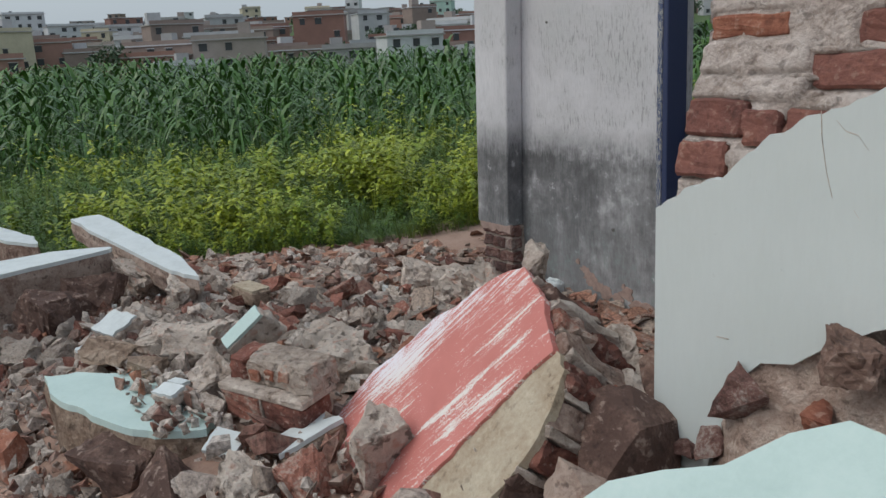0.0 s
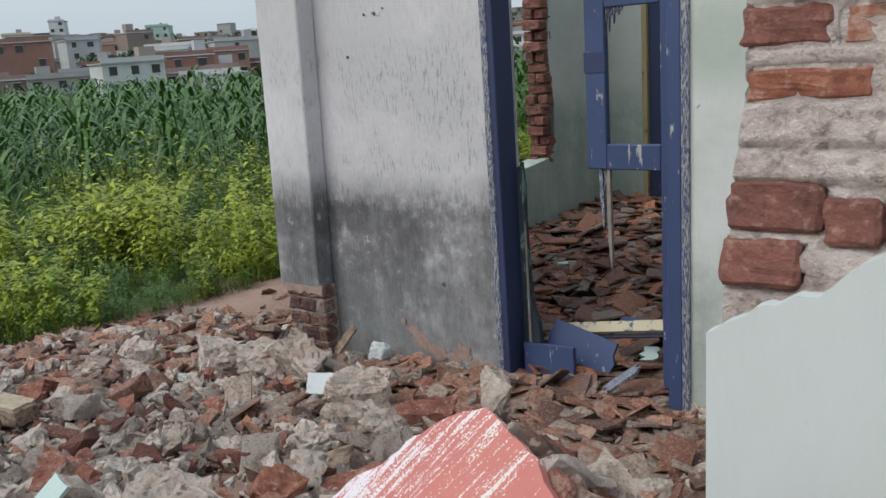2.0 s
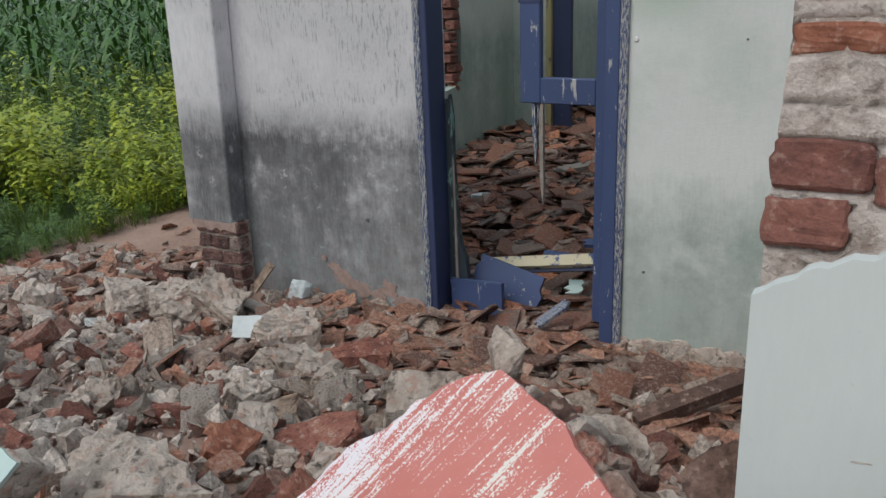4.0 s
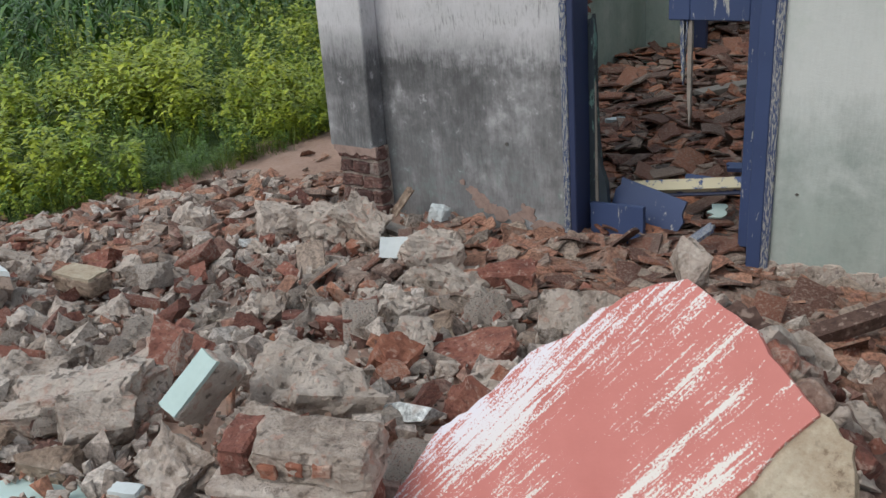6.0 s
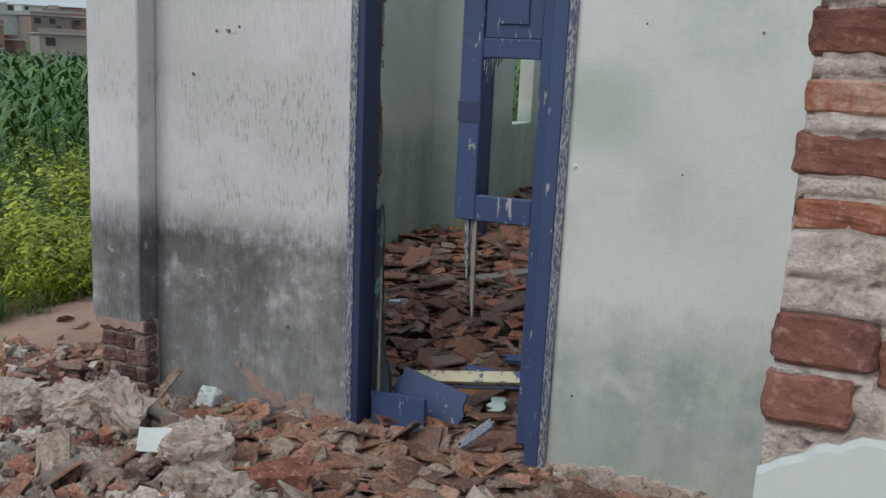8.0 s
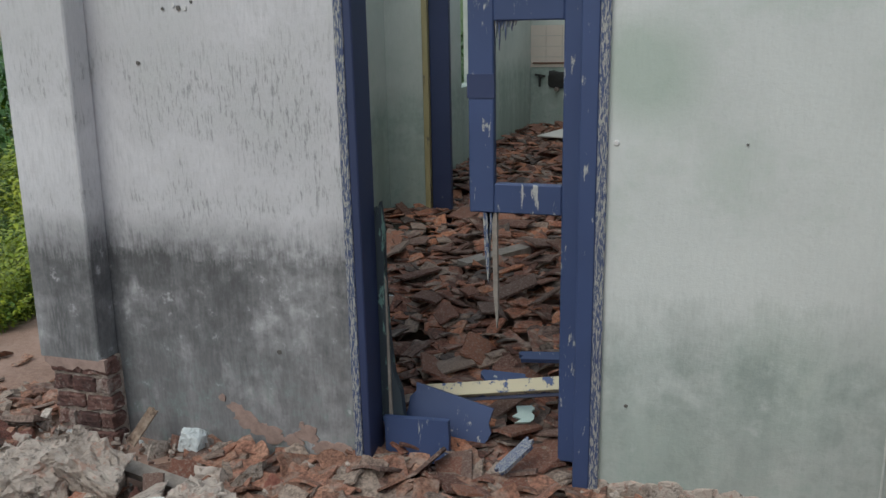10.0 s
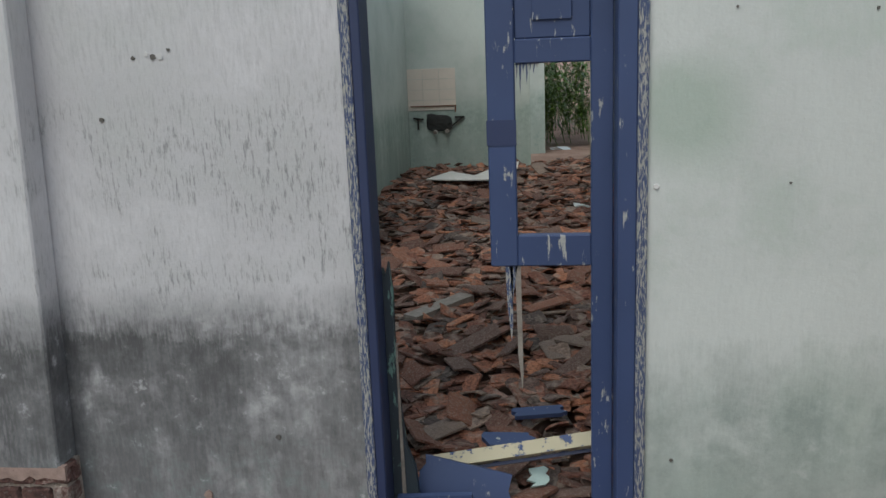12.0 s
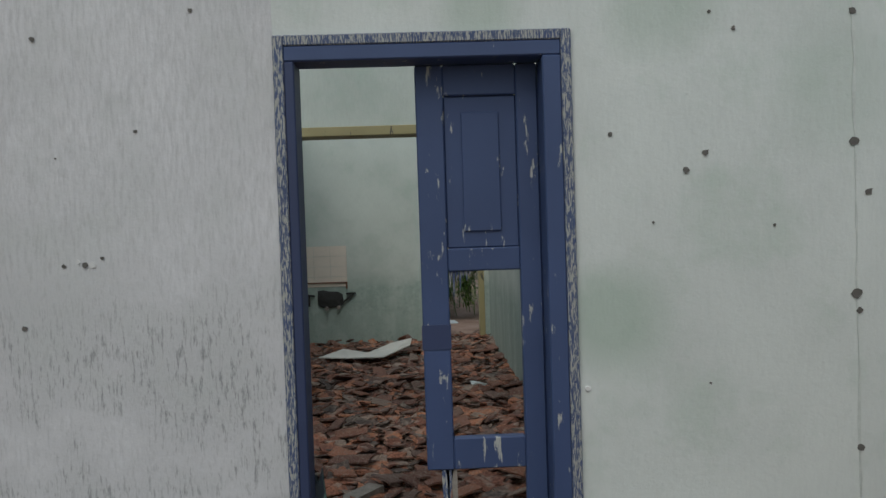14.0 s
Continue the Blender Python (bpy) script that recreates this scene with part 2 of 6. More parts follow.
WHITEPLASTER = speckled("white_plaster_face", [(0.25, (0.44, 0.47, 0.47)), (0.55, (0.58, 0.62, 0.62)), (0.8, (0.66, 0.69, 0.69))], 9, 60, 0.85, 0.15, 0.1, 0.004)
MINTFACE = speckled("mint_plaster_face", [(0.25, (0.40, 0.52, 0.49)), (0.55, (0.49, 0.61, 0.58)), (0.8, (0.56, 0.66, 0.63))], 7, 70, 0.85, 0.15, 0.1, 0.004)
TANFACE = speckled("tan_plaster_bed", [(0.22, (0.17, 0.12, 0.08)), (0.36, (0.36, 0.285, 0.20)), (0.7, (0.49, 0.43, 0.33))], 6, 90, 0.9, 0.6, 0.0, 0.008, pits=0.3)
BODY = speckled("brown_wall_core", [(0.3, (0.16, 0.105, 0.075)), (0.5, (0.31, 0.225, 0.165)), (0.75, (0.43, 0.34, 0.265))], 8, 80, 0.95, 0.9, 0.0, 0.02, pits=0.6)
EARTH = speckled("pale_red_earth", [(0.25, (0.20, 0.125, 0.09)), (0.55, (0.36, 0.245, 0.19)), (0.8, (0.45, 0.33, 0.265))], 3, 60, 0.95, 0.5, 0.0, 0.01, coords="world")
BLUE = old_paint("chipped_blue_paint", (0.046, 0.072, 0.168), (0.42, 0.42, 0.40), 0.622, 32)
# the same blue at about six tenths, over a darker undercoat
BLUE_DARK = old_paint("darker_chipped_blue", (0.030, 0.043, 0.105), (0.20, 0.22, 0.22), 0.70, 18)
BLUE_WORN = old_paint("worn_blue_and_white_paint", (0.055, 0.08, 0.17), (0.38, 0.375, 0.345), 0.50, 240, (1, 1, 0.16))
CREAM = old_paint("cream_undercoat_wood", (0.50, 0.45, 0.31), (0.05, 0.08, 0.19), 0.54, 16, (1, 1, 1))
YELLOW = old_paint("ochre_frame_paint", (0.36, 0.31, 0.16), (0.10, 0.09, 0.07), 0.60, 16)
TEAL = old_paint("teal_chipped_wood", (0.035, 0.048, 0.06), (0.16, 0.28, 0.25), 0.55, 20)
RAWWOOD = speckled("splintered_wood", [(0.3, (0.16, 0.135, 0.115)), (0.7, (0.38, 0.34, 0.30))], 20, 150, 0.85, 0.5)

RUBBLE_MIX = island_mix("small_rubble", [(0.0, (0.19, 0.10, 0.078)), (0.14, (0.26, 0.14, 0.105)), (0.26, (0.36, 0.30, 0.26)), (0.50, (0.45, 0.39, 0.34)), (0.76, (0.25, 0.20, 0.165)), (0.90, (0.32, 0.15, 0.095)), (0.94, (0.45, 0.40, 0.36)), (0.985, (0.62, 0.64, 0.63))])
TILE_MIX = island_mix("clay_tile_shards", [(0.0, (0.13, 0.062, 0.045)), (0.16, (0.21, 0.090, 0.060)), (0.36, (0.145, 0.090, 0.072)), (0.5, (0.30, 0.125, 0.075)), (0.68, (0.095, 0.070, 0.060)), (0.80, (0.26, 0.185, 0.145)), (0.9, (0.40, 0.17, 0.095))])
TILE_ONE = island_mix("clay_roof_tile", [(0.0, (0.14, 0.066, 0.048)), (0.25, (0.21, 0.092, 0.062)), (0.5, (0.165, 0.10, 0.08)), (0.7, (0.29, 0.125, 0.078)), (0.9, (0.24, 0.175, 0.14))], island=False)
TILE_OUT = island_mix("orange_tile_shards", [(0.0, (0.22, 0.115, 0.078)), (0.25, (0.29, 0.145, 0.098)), (0.45, (0.21, 0.15, 0.12)), (0.62, (0.34, 0.18, 0.12)), (0.78, (0.29, 0.225, 0.18)), (0.92, (0.16, 0.09, 0.068))])


def leafy(name, a, bcol, rough=0.5):
    m, n, l, b = nodes_of(name)
    r = n.new("ShaderNodeNewGeometry").outputs["Random Per Island"]
    v = noise_node(n, l, 1.3, 3, 0.5, place(n, l, "world"))
    f = calc(n, l, 'ADD', calc(n, l, 'MULTIPLY', r, 0.36), calc(n, l, 'MULTIPLY', v, 0.72))
    l.new(ramp(n, l, f, [(0.2, a), (0.8, bcol)]), b.inputs["Base Color"])
    b.inputs["Roughness"].default_value = rough
    b.inputs["Transmission Weight"].default_value = 0.0
    return m


WEED = leafy("yellow_green_weed_leaf", (0.12, 0.21, 0.017), (0.39, 0.43, 0.029))
WEED_DARK = leafy("green_weed_leaf", (0.040, 0.10, 0.015), (0.125, 0.21, 0.026))
CORN = leafy("corn_leaf", (0.020, 0.066, 0.010), (0.085, 0.185, 0.028), 0.42)
BUSH = leafy("dark_tree_leaf", (0.022, 0.05, 0.02), (0.05, 0.09, 0.035))

# ---- building helpers ----
rnd = random.Random(11)
nrs = np.random.RandomState(5)


def link_mesh(name, bm, mats, parent=None, label="", smooth=False):
    me = bpy.data.meshes.new(name)
    bm.to_mesh(me)
    bm.free()
    for m in mats if isinstance(mats, (list, tuple)) else [mats]:
        me.materials.append(m)
    if smooth:
        me.polygons.foreach_set("use_smooth", [True] * len(me.polygons))
    ob = new(name, me)
    if parent is not None:
        ob.parent = parent
    if label:
        ob["label"] = label
    return ob


def part(name, bm, material, parent, label=""):
    return link_mesh(name, bm, material, parent, label)


def raw_mesh(name, verts, faces, mats, smooth=False, face_mats=None):
    me = bpy.data.meshes.new(name)
    me.from_pydata([tuple(v) for v in verts], [], [tuple(int(i) for i in f) for f in faces])
    for m in mats if isinstance(mats, (list, tuple)) else [mats]:
        me.materials.append(m)
    if face_mats is not None:
        me.polygons.foreach_set("material_index", [int(i) for i in face_mats])
    if smooth:
        me.polygons.foreach_set("use_smooth", [True] * len(me.polygons))
    me.update()
    return me


def add_box(bm, x0, x1, y0, y1, z0, z1, bevel=0.0, mat=0):
    m = Matrix.Translation(((x0 + x1) / 2, (y0 + y1) / 2, (z0 + z1) / 2)) @ Matrix.Diagonal((abs(x1 - x0), abs(y1 - y0), abs(z1 - z0), 1))
    made = bmesh.ops.create_cube(bm, size=1, matrix=m)["verts"]
    faces = list({f for v in made for f in v.link_faces})
    for f in faces:
        f.material_index = mat
    if bevel:
        edges = list({e for v in made for e in v.link_edges})
        bmesh.ops.bevel(bm, geom=edges, offset=bevel, segments=1, affect='EDGES', profile=0.5)
    return made


def add_prism(bm, outline, depth_vec, mat=0):
    """A slab: an outline of 3D points pushed along a vector."""
    d = Vector(depth_vec)
    front = [bm.verts.new(p) for p in outline]
    back = [bm.verts.new(Vector(p) + d) for p in outline]
    n = len(outline)
    faces = [bm.faces.new(front), bm.faces.new(back[::-1])]
    for i in range(n):
        j = (i + 1) % n
        faces.append(bm.faces.new((front[j], front[i], back[i], back[j])))
    for f in faces:
        f.material_index = mat
    return faces


def empty(name, at=(0, 0, 0), **tags):
    e = new(name)
    e.location = at
    e.empty_display_size = 0.1
    return tagged(e, **tags)


def ico(sub):
    bm = bmesh.new()
    bmesh.ops.create_icosphere(bm, subdivisions=sub, radius=1)
    v = np.array([p.co[:] for p in bm.verts])
    f = np.array([[q.index for q in p.verts] for p in bm.faces])
    bm.free()
    return v / np.linalg.norm(v, axis=1)[:, None], f


ICO = {s: ico(s) for s in (1, 2, 3, 4)}


def chunk(rs, dims, sub=3, cuts=5, boxy=0.5, rough=0.03):
    """An angular broken fragment: a box with some corners knocked off, its surface crumbled. Returns points and faces, about the origin."""
    d, faces = ICO[sub]
    normals = np.array([[1, 0, 0], [-1, 0, 0], [0, 1, 0], [0, -1, 0], [0, 0, 1], [0, 0, -1]], float)
    normals = normals + rs.normal(0, 0.10 * (1 - boxy) + 0.03, normals.shape)
    dist = np.ones(6) * rs.uniform(0.8, 1.0, 6)
    cuts = cuts + 4
    extra = rs.normal(0, 1, (cuts, 3))
    normals = np.vstack([normals, extra])
    normals /= np.linalg.norm(normals, axis=1)[:, None]
    dist = np.concatenate([dist, rs.uniform(0.72, 1.12, cuts)])
    proj = d @ normals.T
    r = np.where(proj > 0.05, dist[None, :] / np.maximum(proj, 0.05), 99).min(axis=1)
    v = d * r[:, None]
    off = rs.uniform(0, 50, 3)
    if rough:
        fine = 0.55 if sub >= 3 else 0.0
        k = np.array([noise.noise(Vector(p * 1.9 + off)) * 0.45 + noise.noise(Vector(p * 4.6 + off)) * 0.6 + (noise.noise(Vector(p * 12 + off)) * 0.7 - fine * abs(noise.noise(Vector(p * 7 + off)))) for p in v])
        v = v * (1 + rough * 2.6 * k)[:, None]
    return v * (np.array(dims) / 2)[None, :], faces


def shard(rs, dims, points=14, cuts=2, rough=0.02, flat=0.75):
    """A sharp-edged fragment: the hull of points scattered on a box, its faces roughened. Returns points and faces, about the origin."""
    bm = bmesh.new()
    for i in range(points):
        p = rs.uniform(-0.5, 0.5, 3)
        if rs.rand() < flat:
            k = rs.randint(3)
            p[k] = math.copysign(0.5, p[k])
            if rs.rand() < 0.6:
                k = (k + 1) % 3
                p[k] = math.copysign(0.5, p[k]) * rs.uniform(0.85, 1)
        bm.verts.new(p)
    made = bmesh.ops.convex_hull(bm, input=bm.verts)
    loose = [v for v in bm.verts if not v.link_faces]
    bmesh.ops.delete(bm, geom=loose, context='VERTS')
    bmesh.ops.dissolve_limit(bm, angle_limit=radians(14), verts=bm.verts, edges=bm.edges)
    bmesh.ops.triangulate(bm, faces=bm.faces)
    if cuts:
        bmesh.ops.subdivide_edges(bm, edges=bm.edges, cuts=cuts, use_grid_fill=True)
        bmesh.ops.triangulate(bm, faces=bm.faces)
    v = np.array([p.co[:] for p in bm.verts])
    bm.verts.index_update()
    f = np.array([[q.index for q in p.verts] for p in bm.faces])
    bm.free()
    if rough:
        off = rs.uniform(0, 50, 3)
        k = np.array([noise.noise(Vector(p * 4 + off)) + 0.7 * noise.noise(Vector(p * 9 + off)) + 0.6 * noise.noise(Vector(p * 19 + off)) for p in v])
        pits = np.array([max(0.0, noise.noise(Vector(p * 6.5 + off * 2)) - 0.15) for p in v]) if cuts > 2 else 0.0
        v = v * (1 + rough * 2.4 * k - rough * 3.5 * pits)[:, None]
    return v * np.array(dims)[None, :], f


def turned(v, rx, ry, rz, at):
    m = np.array(Euler((rx, ry, rz)).to_matrix())
    return v @ m.T + np.array(at)


# ---- lie of the land ----


def smooth(a, b, x):
    t = min(1.0, max(0.0, (x - a) / (b - a)))
    return t * t * (3 - 2 * t)


def mound(x, y):
    """Height of the packed rubble over the old floor."""
    if y > 1.08:
        s = math.exp(-((y - 1.08) / 1.12) ** 2)
    else:
        s = 0.32 + 0.68 * math.exp(-((y - 1.08) / 0.42) ** 2)
    a = 0.13 + 0.24 * smooth(-4.4, -2.9, x)
    a *= smooth(-6.6, -5.2, x)
    return a * s - 0.065 * smooth(2.3, 3.0, y) * smooth(-4.5, -3.9, x)


def land(x, y):
    r = math.hypot(x + 3, y - 2)
    return -0.08 * smooth(5.5, 9, -x) - 0.24 * smooth(7.5, 13, -x) - 4.2 * smooth(34, 125, r) + 0.0505 * max(0, min(r, 560) - 120)


def top(x, y):
    return land(x, y) + mound(x, y)


# ---- ground: one sheet out to the horizon ----
def axis_steps(lo, hi, step, far):
    a = list(np.arange(lo, hi + 1e-6, step))
    k, p, q = step, lo, hi
    while p > -far or q < far:
        k *= 1.22
        p -= k
        q += k
        a = [p] + a + [q]
    return a


gx, gy = axis_steps(-7.5, 0.6, 0.15, 1500), axis_steps(-0.8, 4.2, 0.15, 1500)
gv = [(x, y, top(x, y) + 0.012 * noise.noise(Vector((x * 2.3, y * 2.3, 0))) * (1 if abs(x) < 12 else 0) - 0.01) for y in gy for x in gx]
nx = len(gx)
gf = [(j * nx + i, j * nx + i + 1, (j + 1) * nx + i + 1, (j + 1) * nx + i) for j in range(len(gy) - 1) for i in range(nx - 1)]


def ground_material():
    m, n, l, b = nodes_of("trodden_earth_and_grass")
    w = place(n, l, "world")
    a = noise_node(n, l, 2.2, 7, 0.6, w)
    f = noise_node(n, l, 45, 5, 0.7, w)
    earth = ramp(n, l, calc(n, l, 'ADD', calc(n, l, 'MULTIPLY', a, 0.6), calc(n, l, 'MULTIPLY', f, 0.4)), [(0.3, (0.21, 0.125, 0.09)), (0.52, (0.37, 0.245, 0.19)), (0.75, (0.47, 0.345, 0.28))])
    grass = ramp(n, l, f, [(0.3, (0.03, 0.06, 0.015)), (0.7, (0.09, 0.14, 0.03))])
    sep = n.new("ShaderNodeSeparateXYZ")
    l.new(w, sep.inputs[0])
    edge = calc(n, l, 'ADD', sep.outputs[0], calc(n, l, 'MULTIPLY', calc(n, l, 'SUBTRACT', a, 0.5), 1.2))
    g = calc(n, l, 'MULTIPLY', calc(n, l, 'SUBTRACT', -5.45, edge), 4.0, True)
    l.new(mix(n, l, g, earth, grass), b.inputs["Base Color"])
    b.inputs["Roughness"].default_value = 0.95
    bump(n, l, b, calc(n, l, 'ADD', a, f), 0.6, 0.02)
    return m


tagged(new("ground", raw_mesh("ground", gv, gf, ground_material(), True)), "reddish earth ground running into green fields", "ground", kind="structure")

# ---- front wall with the doorway ----
WY, WT = 3.36, 0.23
DL, DR, DT = -3.15, -2.29, 2.19
bm = bmesh.new()
add_box(bm, -4.37, DL, WY, WY + WT, -0.4, 3.15)
tagged(link_mesh("wall_front_west", bm, WHITEWASH), "white limewashed outer wall, sooty and damp near the ground", "wall", kind="structure")
bm = bmesh.new()
add_box(bm, DR, 0.9, WY, WY + WT, -0.4, 3.15)
tagged(link_mesh("wall_front_east", bm, MINTWASH), "pale mint plastered wall with faint green damp stains", "wall", kind="structure")
bm = bmesh.new()
add_box(bm, DL, DR, WY, WY + WT, DT, 3.15)
tagged(link_mesh("wall_front_lintel", bm, MINTWASH), "pale plastered wall above the door", "wall", kind="structure")

# pilaster at the corner: plaster above, bare brick below
PX0, PX1, PY0 = -4.372, -4.10, 3.25
bm = bmesh.new()
add_box(bm, PX0, PX1, PY0, WY - 0.001, 0.29, 3.15, 0.006)
for v in bm.verts:
    v.co.x += 0.03 * (v.co.z - 0.9)            # it leans a little
pil = tagged(link_mesh("wall_pilaster", bm, WHITEWASH), "white plastered corner pilaster with bare bricks at its foot", "pilaster", kind="structure")

# rooms behind
def wall_box(name, x0, x1, y0, y1, z0, z1, mat, label):
    bm = bmesh.new()
    add_box(bm, x0, x1, y0, y1, z0, z1)
    return tagged(link_mesh(name, bm, mat), label, "wall", kind="structure")


XL, XO, XR, YP, YF, YB = -4.25, -4.40, -1.84, 6.66, 11.80, 14.9
HOLE0, HOLE1 = 4.25, 5.55


def ragged_wall_side(name, outline, x0, x1, mat, label):
    """A wall across x0..x1 whose outline is given in y and z."""
    bm = bmesh.new()
    add_prism(bm, [(x0, y, z) for y, z in outline], (x1 - x0, 0, 0))
    bmesh.ops.recalc_face_normals(bm, faces=bm.faces)
    return tagged(link_mesh(name, bm, mat), label, "wall", kind="structure")


# west wall of the rooms, with a broken gap, then a window further on
wy0 = WY + WT
west = [(wy0, -0.4), (YP + 0.2, -0.4), (YP + 0.2, 3.1), (5.72, 3.1), (5.76, 2.6), (5.72, 2.1), (5.78, 1.75), (5.74, 1.3), (5.80, 0.95), (5.78, 0.66), (5.72, 0.58), (5.2, 0.54), (4.8, 0.57), (4.4, 0.52), (4.24, 0.7), (4.28, 1.3), (4.2, 2.0), (4.26, 3.1), (wy0, 3.1)]
ragged_wall_side("wall_west_near", west, XO, XL, ROOMWASH, "pale green inner wall with a broken gap")
yw = YP + 0.2
wall_box("wall_west_far_low", XO, XL, yw, YF, -0.4, 0.86, ROOMWASH, "pale green inner wall below a window opening")
wall_box("wall_west_far_mid", XO, XL, yw, 8.60, 0.86, 3.1, ROOMWASH, "pale green inner wall beside a window opening")
wall_box("wall_west_far_end", XO, XL, 9.22, YF, 0.86, 3.1, ROOMWASH, "pale green inner wall beside a window opening")
wall_box("wall_west_far_head", XO, XL, 8.60, 9.22, 2.15, 3.1, ROOMWASH, "pale green wall above a window opening")
wall_box("wall_east", XR, XR + 0.2, wy0, YF, -0.4, 3.1, ROOMWASH, "pale mint inner side wall")
wall_box("wall_partition_west", XL, -3.97, YP, YP + 0.2, -0.4, 3.1, ROOMWASH, "pale green partition wall, damp low down")
wall_box("wall_partition_head", -3.97, XR, YP, YP + 0.2, 2.30, 3.1, ROOMWASH, "pale plastered wall above a doorway")
wall_box("wall_back_west", XO, -2.72, YF, YF + 0.2, -0.4, 3.1, ROOMWASH, "pale mint back wall")
wall_box("wall_back_east", -1.90, XR + 0.2, YF, YF + 0.2, -0.4, 3.1, ROOMWASH, "pale mint back wall")
wall_box("wall_back_head", -2.72, -1.90, YF, YF + 0.2, 2.1, 3.1, ROOMWASH, "pale mint wall above an opening")
wall_box("wall_yard", XO, -2.52, YB, YB + 0.2, -0.4, 2.6, ROOMWASH, "green stained yard wall broken at its end")
wall_box("wall_yard_east", -1.86, -0.5, YF + 0.9, YF + 1.1, -0.4, 2.6, ROOMWASH, "pale mint yard wall")

# ---- broken stub of wall near the walker ----
SX, SY = -1.54, 1.522
bm = bmesh.new()
add_box(bm, SX + 0.012, 0.9, SY + 0.140, SY + 0.34, -0.1, 2.15)
stub = tagged(link_mesh("wall_stub", bm, WALL_MORTAR), "broken brick wall with thick mortar and torn mint plaster", "wall", kind="structure")

# ---- door ----
frame_thing = tagged(empty("door_frame", (-2.725, WY, 0), label="blue painted wooden door frame with chipped edges", category="door frame"), kind="structure")


def child_box(name, parent, x0, x1, y0, y1, z0, z1, mat, bevel=0.004, label=""):
    bm = bmesh.new()
    o = parent.location
    add_box(bm, x0 - o[0], x1 - o[0], y0 - o[1], y1 - o[1], z0 - o[2], z1 - o[2], bevel)
    return part(name, bm, mat, parent, label)


FY = WY - 0.012
# the left jamb takes the darker blue, the right jamb the plain one
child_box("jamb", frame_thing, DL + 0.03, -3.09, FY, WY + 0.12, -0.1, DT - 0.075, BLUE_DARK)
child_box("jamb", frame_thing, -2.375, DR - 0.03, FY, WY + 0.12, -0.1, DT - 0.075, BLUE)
child_box("head", frame_thing, DL + 0.03, DR - 0.03, FY, WY + 0.12, DT - 0.075, DT - 0.03, BLUE)
child_box("edge_strip", frame_thing, DL, DL + 0.03, FY - 0.003, WY + 0.05, -0.1, DT, BLUE_WORN, 0.003, "chipped white and blue edge")
child_box("edge_strip", frame_thing, DR - 0.03, DR, FY - 0.003, WY + 0.05, -0.1, DT, BLUE_WORN, 0.003, "chipped white and blue edge")
child_box("edge_strip", frame_thing, DL + 0.03, DR - 0.03, FY - 0.003, WY + 0.05, DT - 0.03, DT, BLUE_WORN, 0.003, "chipped white and blue edge")

leaf = tagged(empty("door_leaf", (-2.36, 3.48, 0), label="blue panelled wooden door leaf, broken, lower panels missing", category="door"))
LY0, LY1 = 3.455, 3.49
child_box("stile", leaf, -2.745, -2.662, LY0, LY1, 0.885, 2.112, BLUE)
child_box("stile", leaf, -2.442, -2.377, LY0, LY1, 0.02, 2.112, BLUE)
child_box("rail", leaf, -2.662, -2.442, LY0, LY1, 0.885, 0.982, BLUE)
child_box("rail", leaf, -2.662, -2.442, LY0, LY1, 1.49, 1.56, BLUE)
child_box("rail", leaf, -2.662, -2.442, LY0, LY1, 2.02, 2.112, BLUE)
panel = child_box("panel", leaf, -2.662, -2.442, LY0 + 0.012, LY1 - 0.008, 1.56, 2.02, BLUE)
raised = child_box("raised_panel", leaf, -2.61, -2.495, LY0 + 0.004, LY0 + 0.012, 1.61, 1.97, BLUE, 0.003)
raised.parent = panel
child_box("patch", leaf, -2.748, -2.66, LY0 - 0.003, LY0 - 0.001, 1.255, 1.33, BLUE_DARK, 0.0, "dark smear on the paint")

# ---- bricks of the stub, its torn plaster ----
plain("pinkish_bare_plaster", (0.33, 0.235, 0.20), 0.95, 0.4, 25)


def brick_mesh(name, dims, mat, seed, rough=0.012):
    """A worn brick about its centre."""
    rs = np.random.RandomState(seed)
    bm = bmesh.new()
    add_box(bm, -dims[0] / 2, dims[0] / 2, -dims[1] / 2, dims[1] / 2, -dims[2] / 2, dims[2] / 2, min(dims) * 0.10)
    bmesh.ops.subdivide_edges(bm, edges=bm.edges, cuts=4, use_grid_fill=True)
    off = rs.uniform(0, 40, 3)
    for v in bm.verts:
        q = v.co * 26 + Vector(off)
        v.co += v.co.normalized() * (noise.noise(q) * 0.45 + noise.noise(q * 2.6) * 0.35) * rough
    me = bpy.data.meshes.new(name)
    bm.to_mesh(me)
    bm.free()
    me.materials.append(mat)
    return me


def set_brick(parent, me, at, turn=(0, 0, 0), scale=(1, 1, 1), name="brick"):
    ob = new(name, me)
    ob.parent = parent
    ob.matrix_local = pose(*at, *turn) @ Matrix.Diagonal((*scale, 1))
    return ob


HEADERS = [brick_mesh("brick_header", (0.112, 0.06, 0.056), WALL_BRICK, s) for s in range(4)]
LONGER = [brick_mesh("brick_long", (0.14, 0.06, 0.050), BRICK_ORANGE if s == 0 else WALL_BRICK, 20 + s) for s in range(3)]

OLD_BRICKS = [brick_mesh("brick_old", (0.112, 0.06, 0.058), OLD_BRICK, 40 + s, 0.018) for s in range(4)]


def torn_line(x):
    """Height of the torn upper edge of the plaster."""
    return 0.985 + 0.61 * (x - SX) - 0.12 * max(0.0, x - SX - 0.22) + 0.018 * noise.noise(Vector((x * 9, 0.3, 0))) + 0.016 * noise.noise(Vector((x * 31, 0.7, 0)))


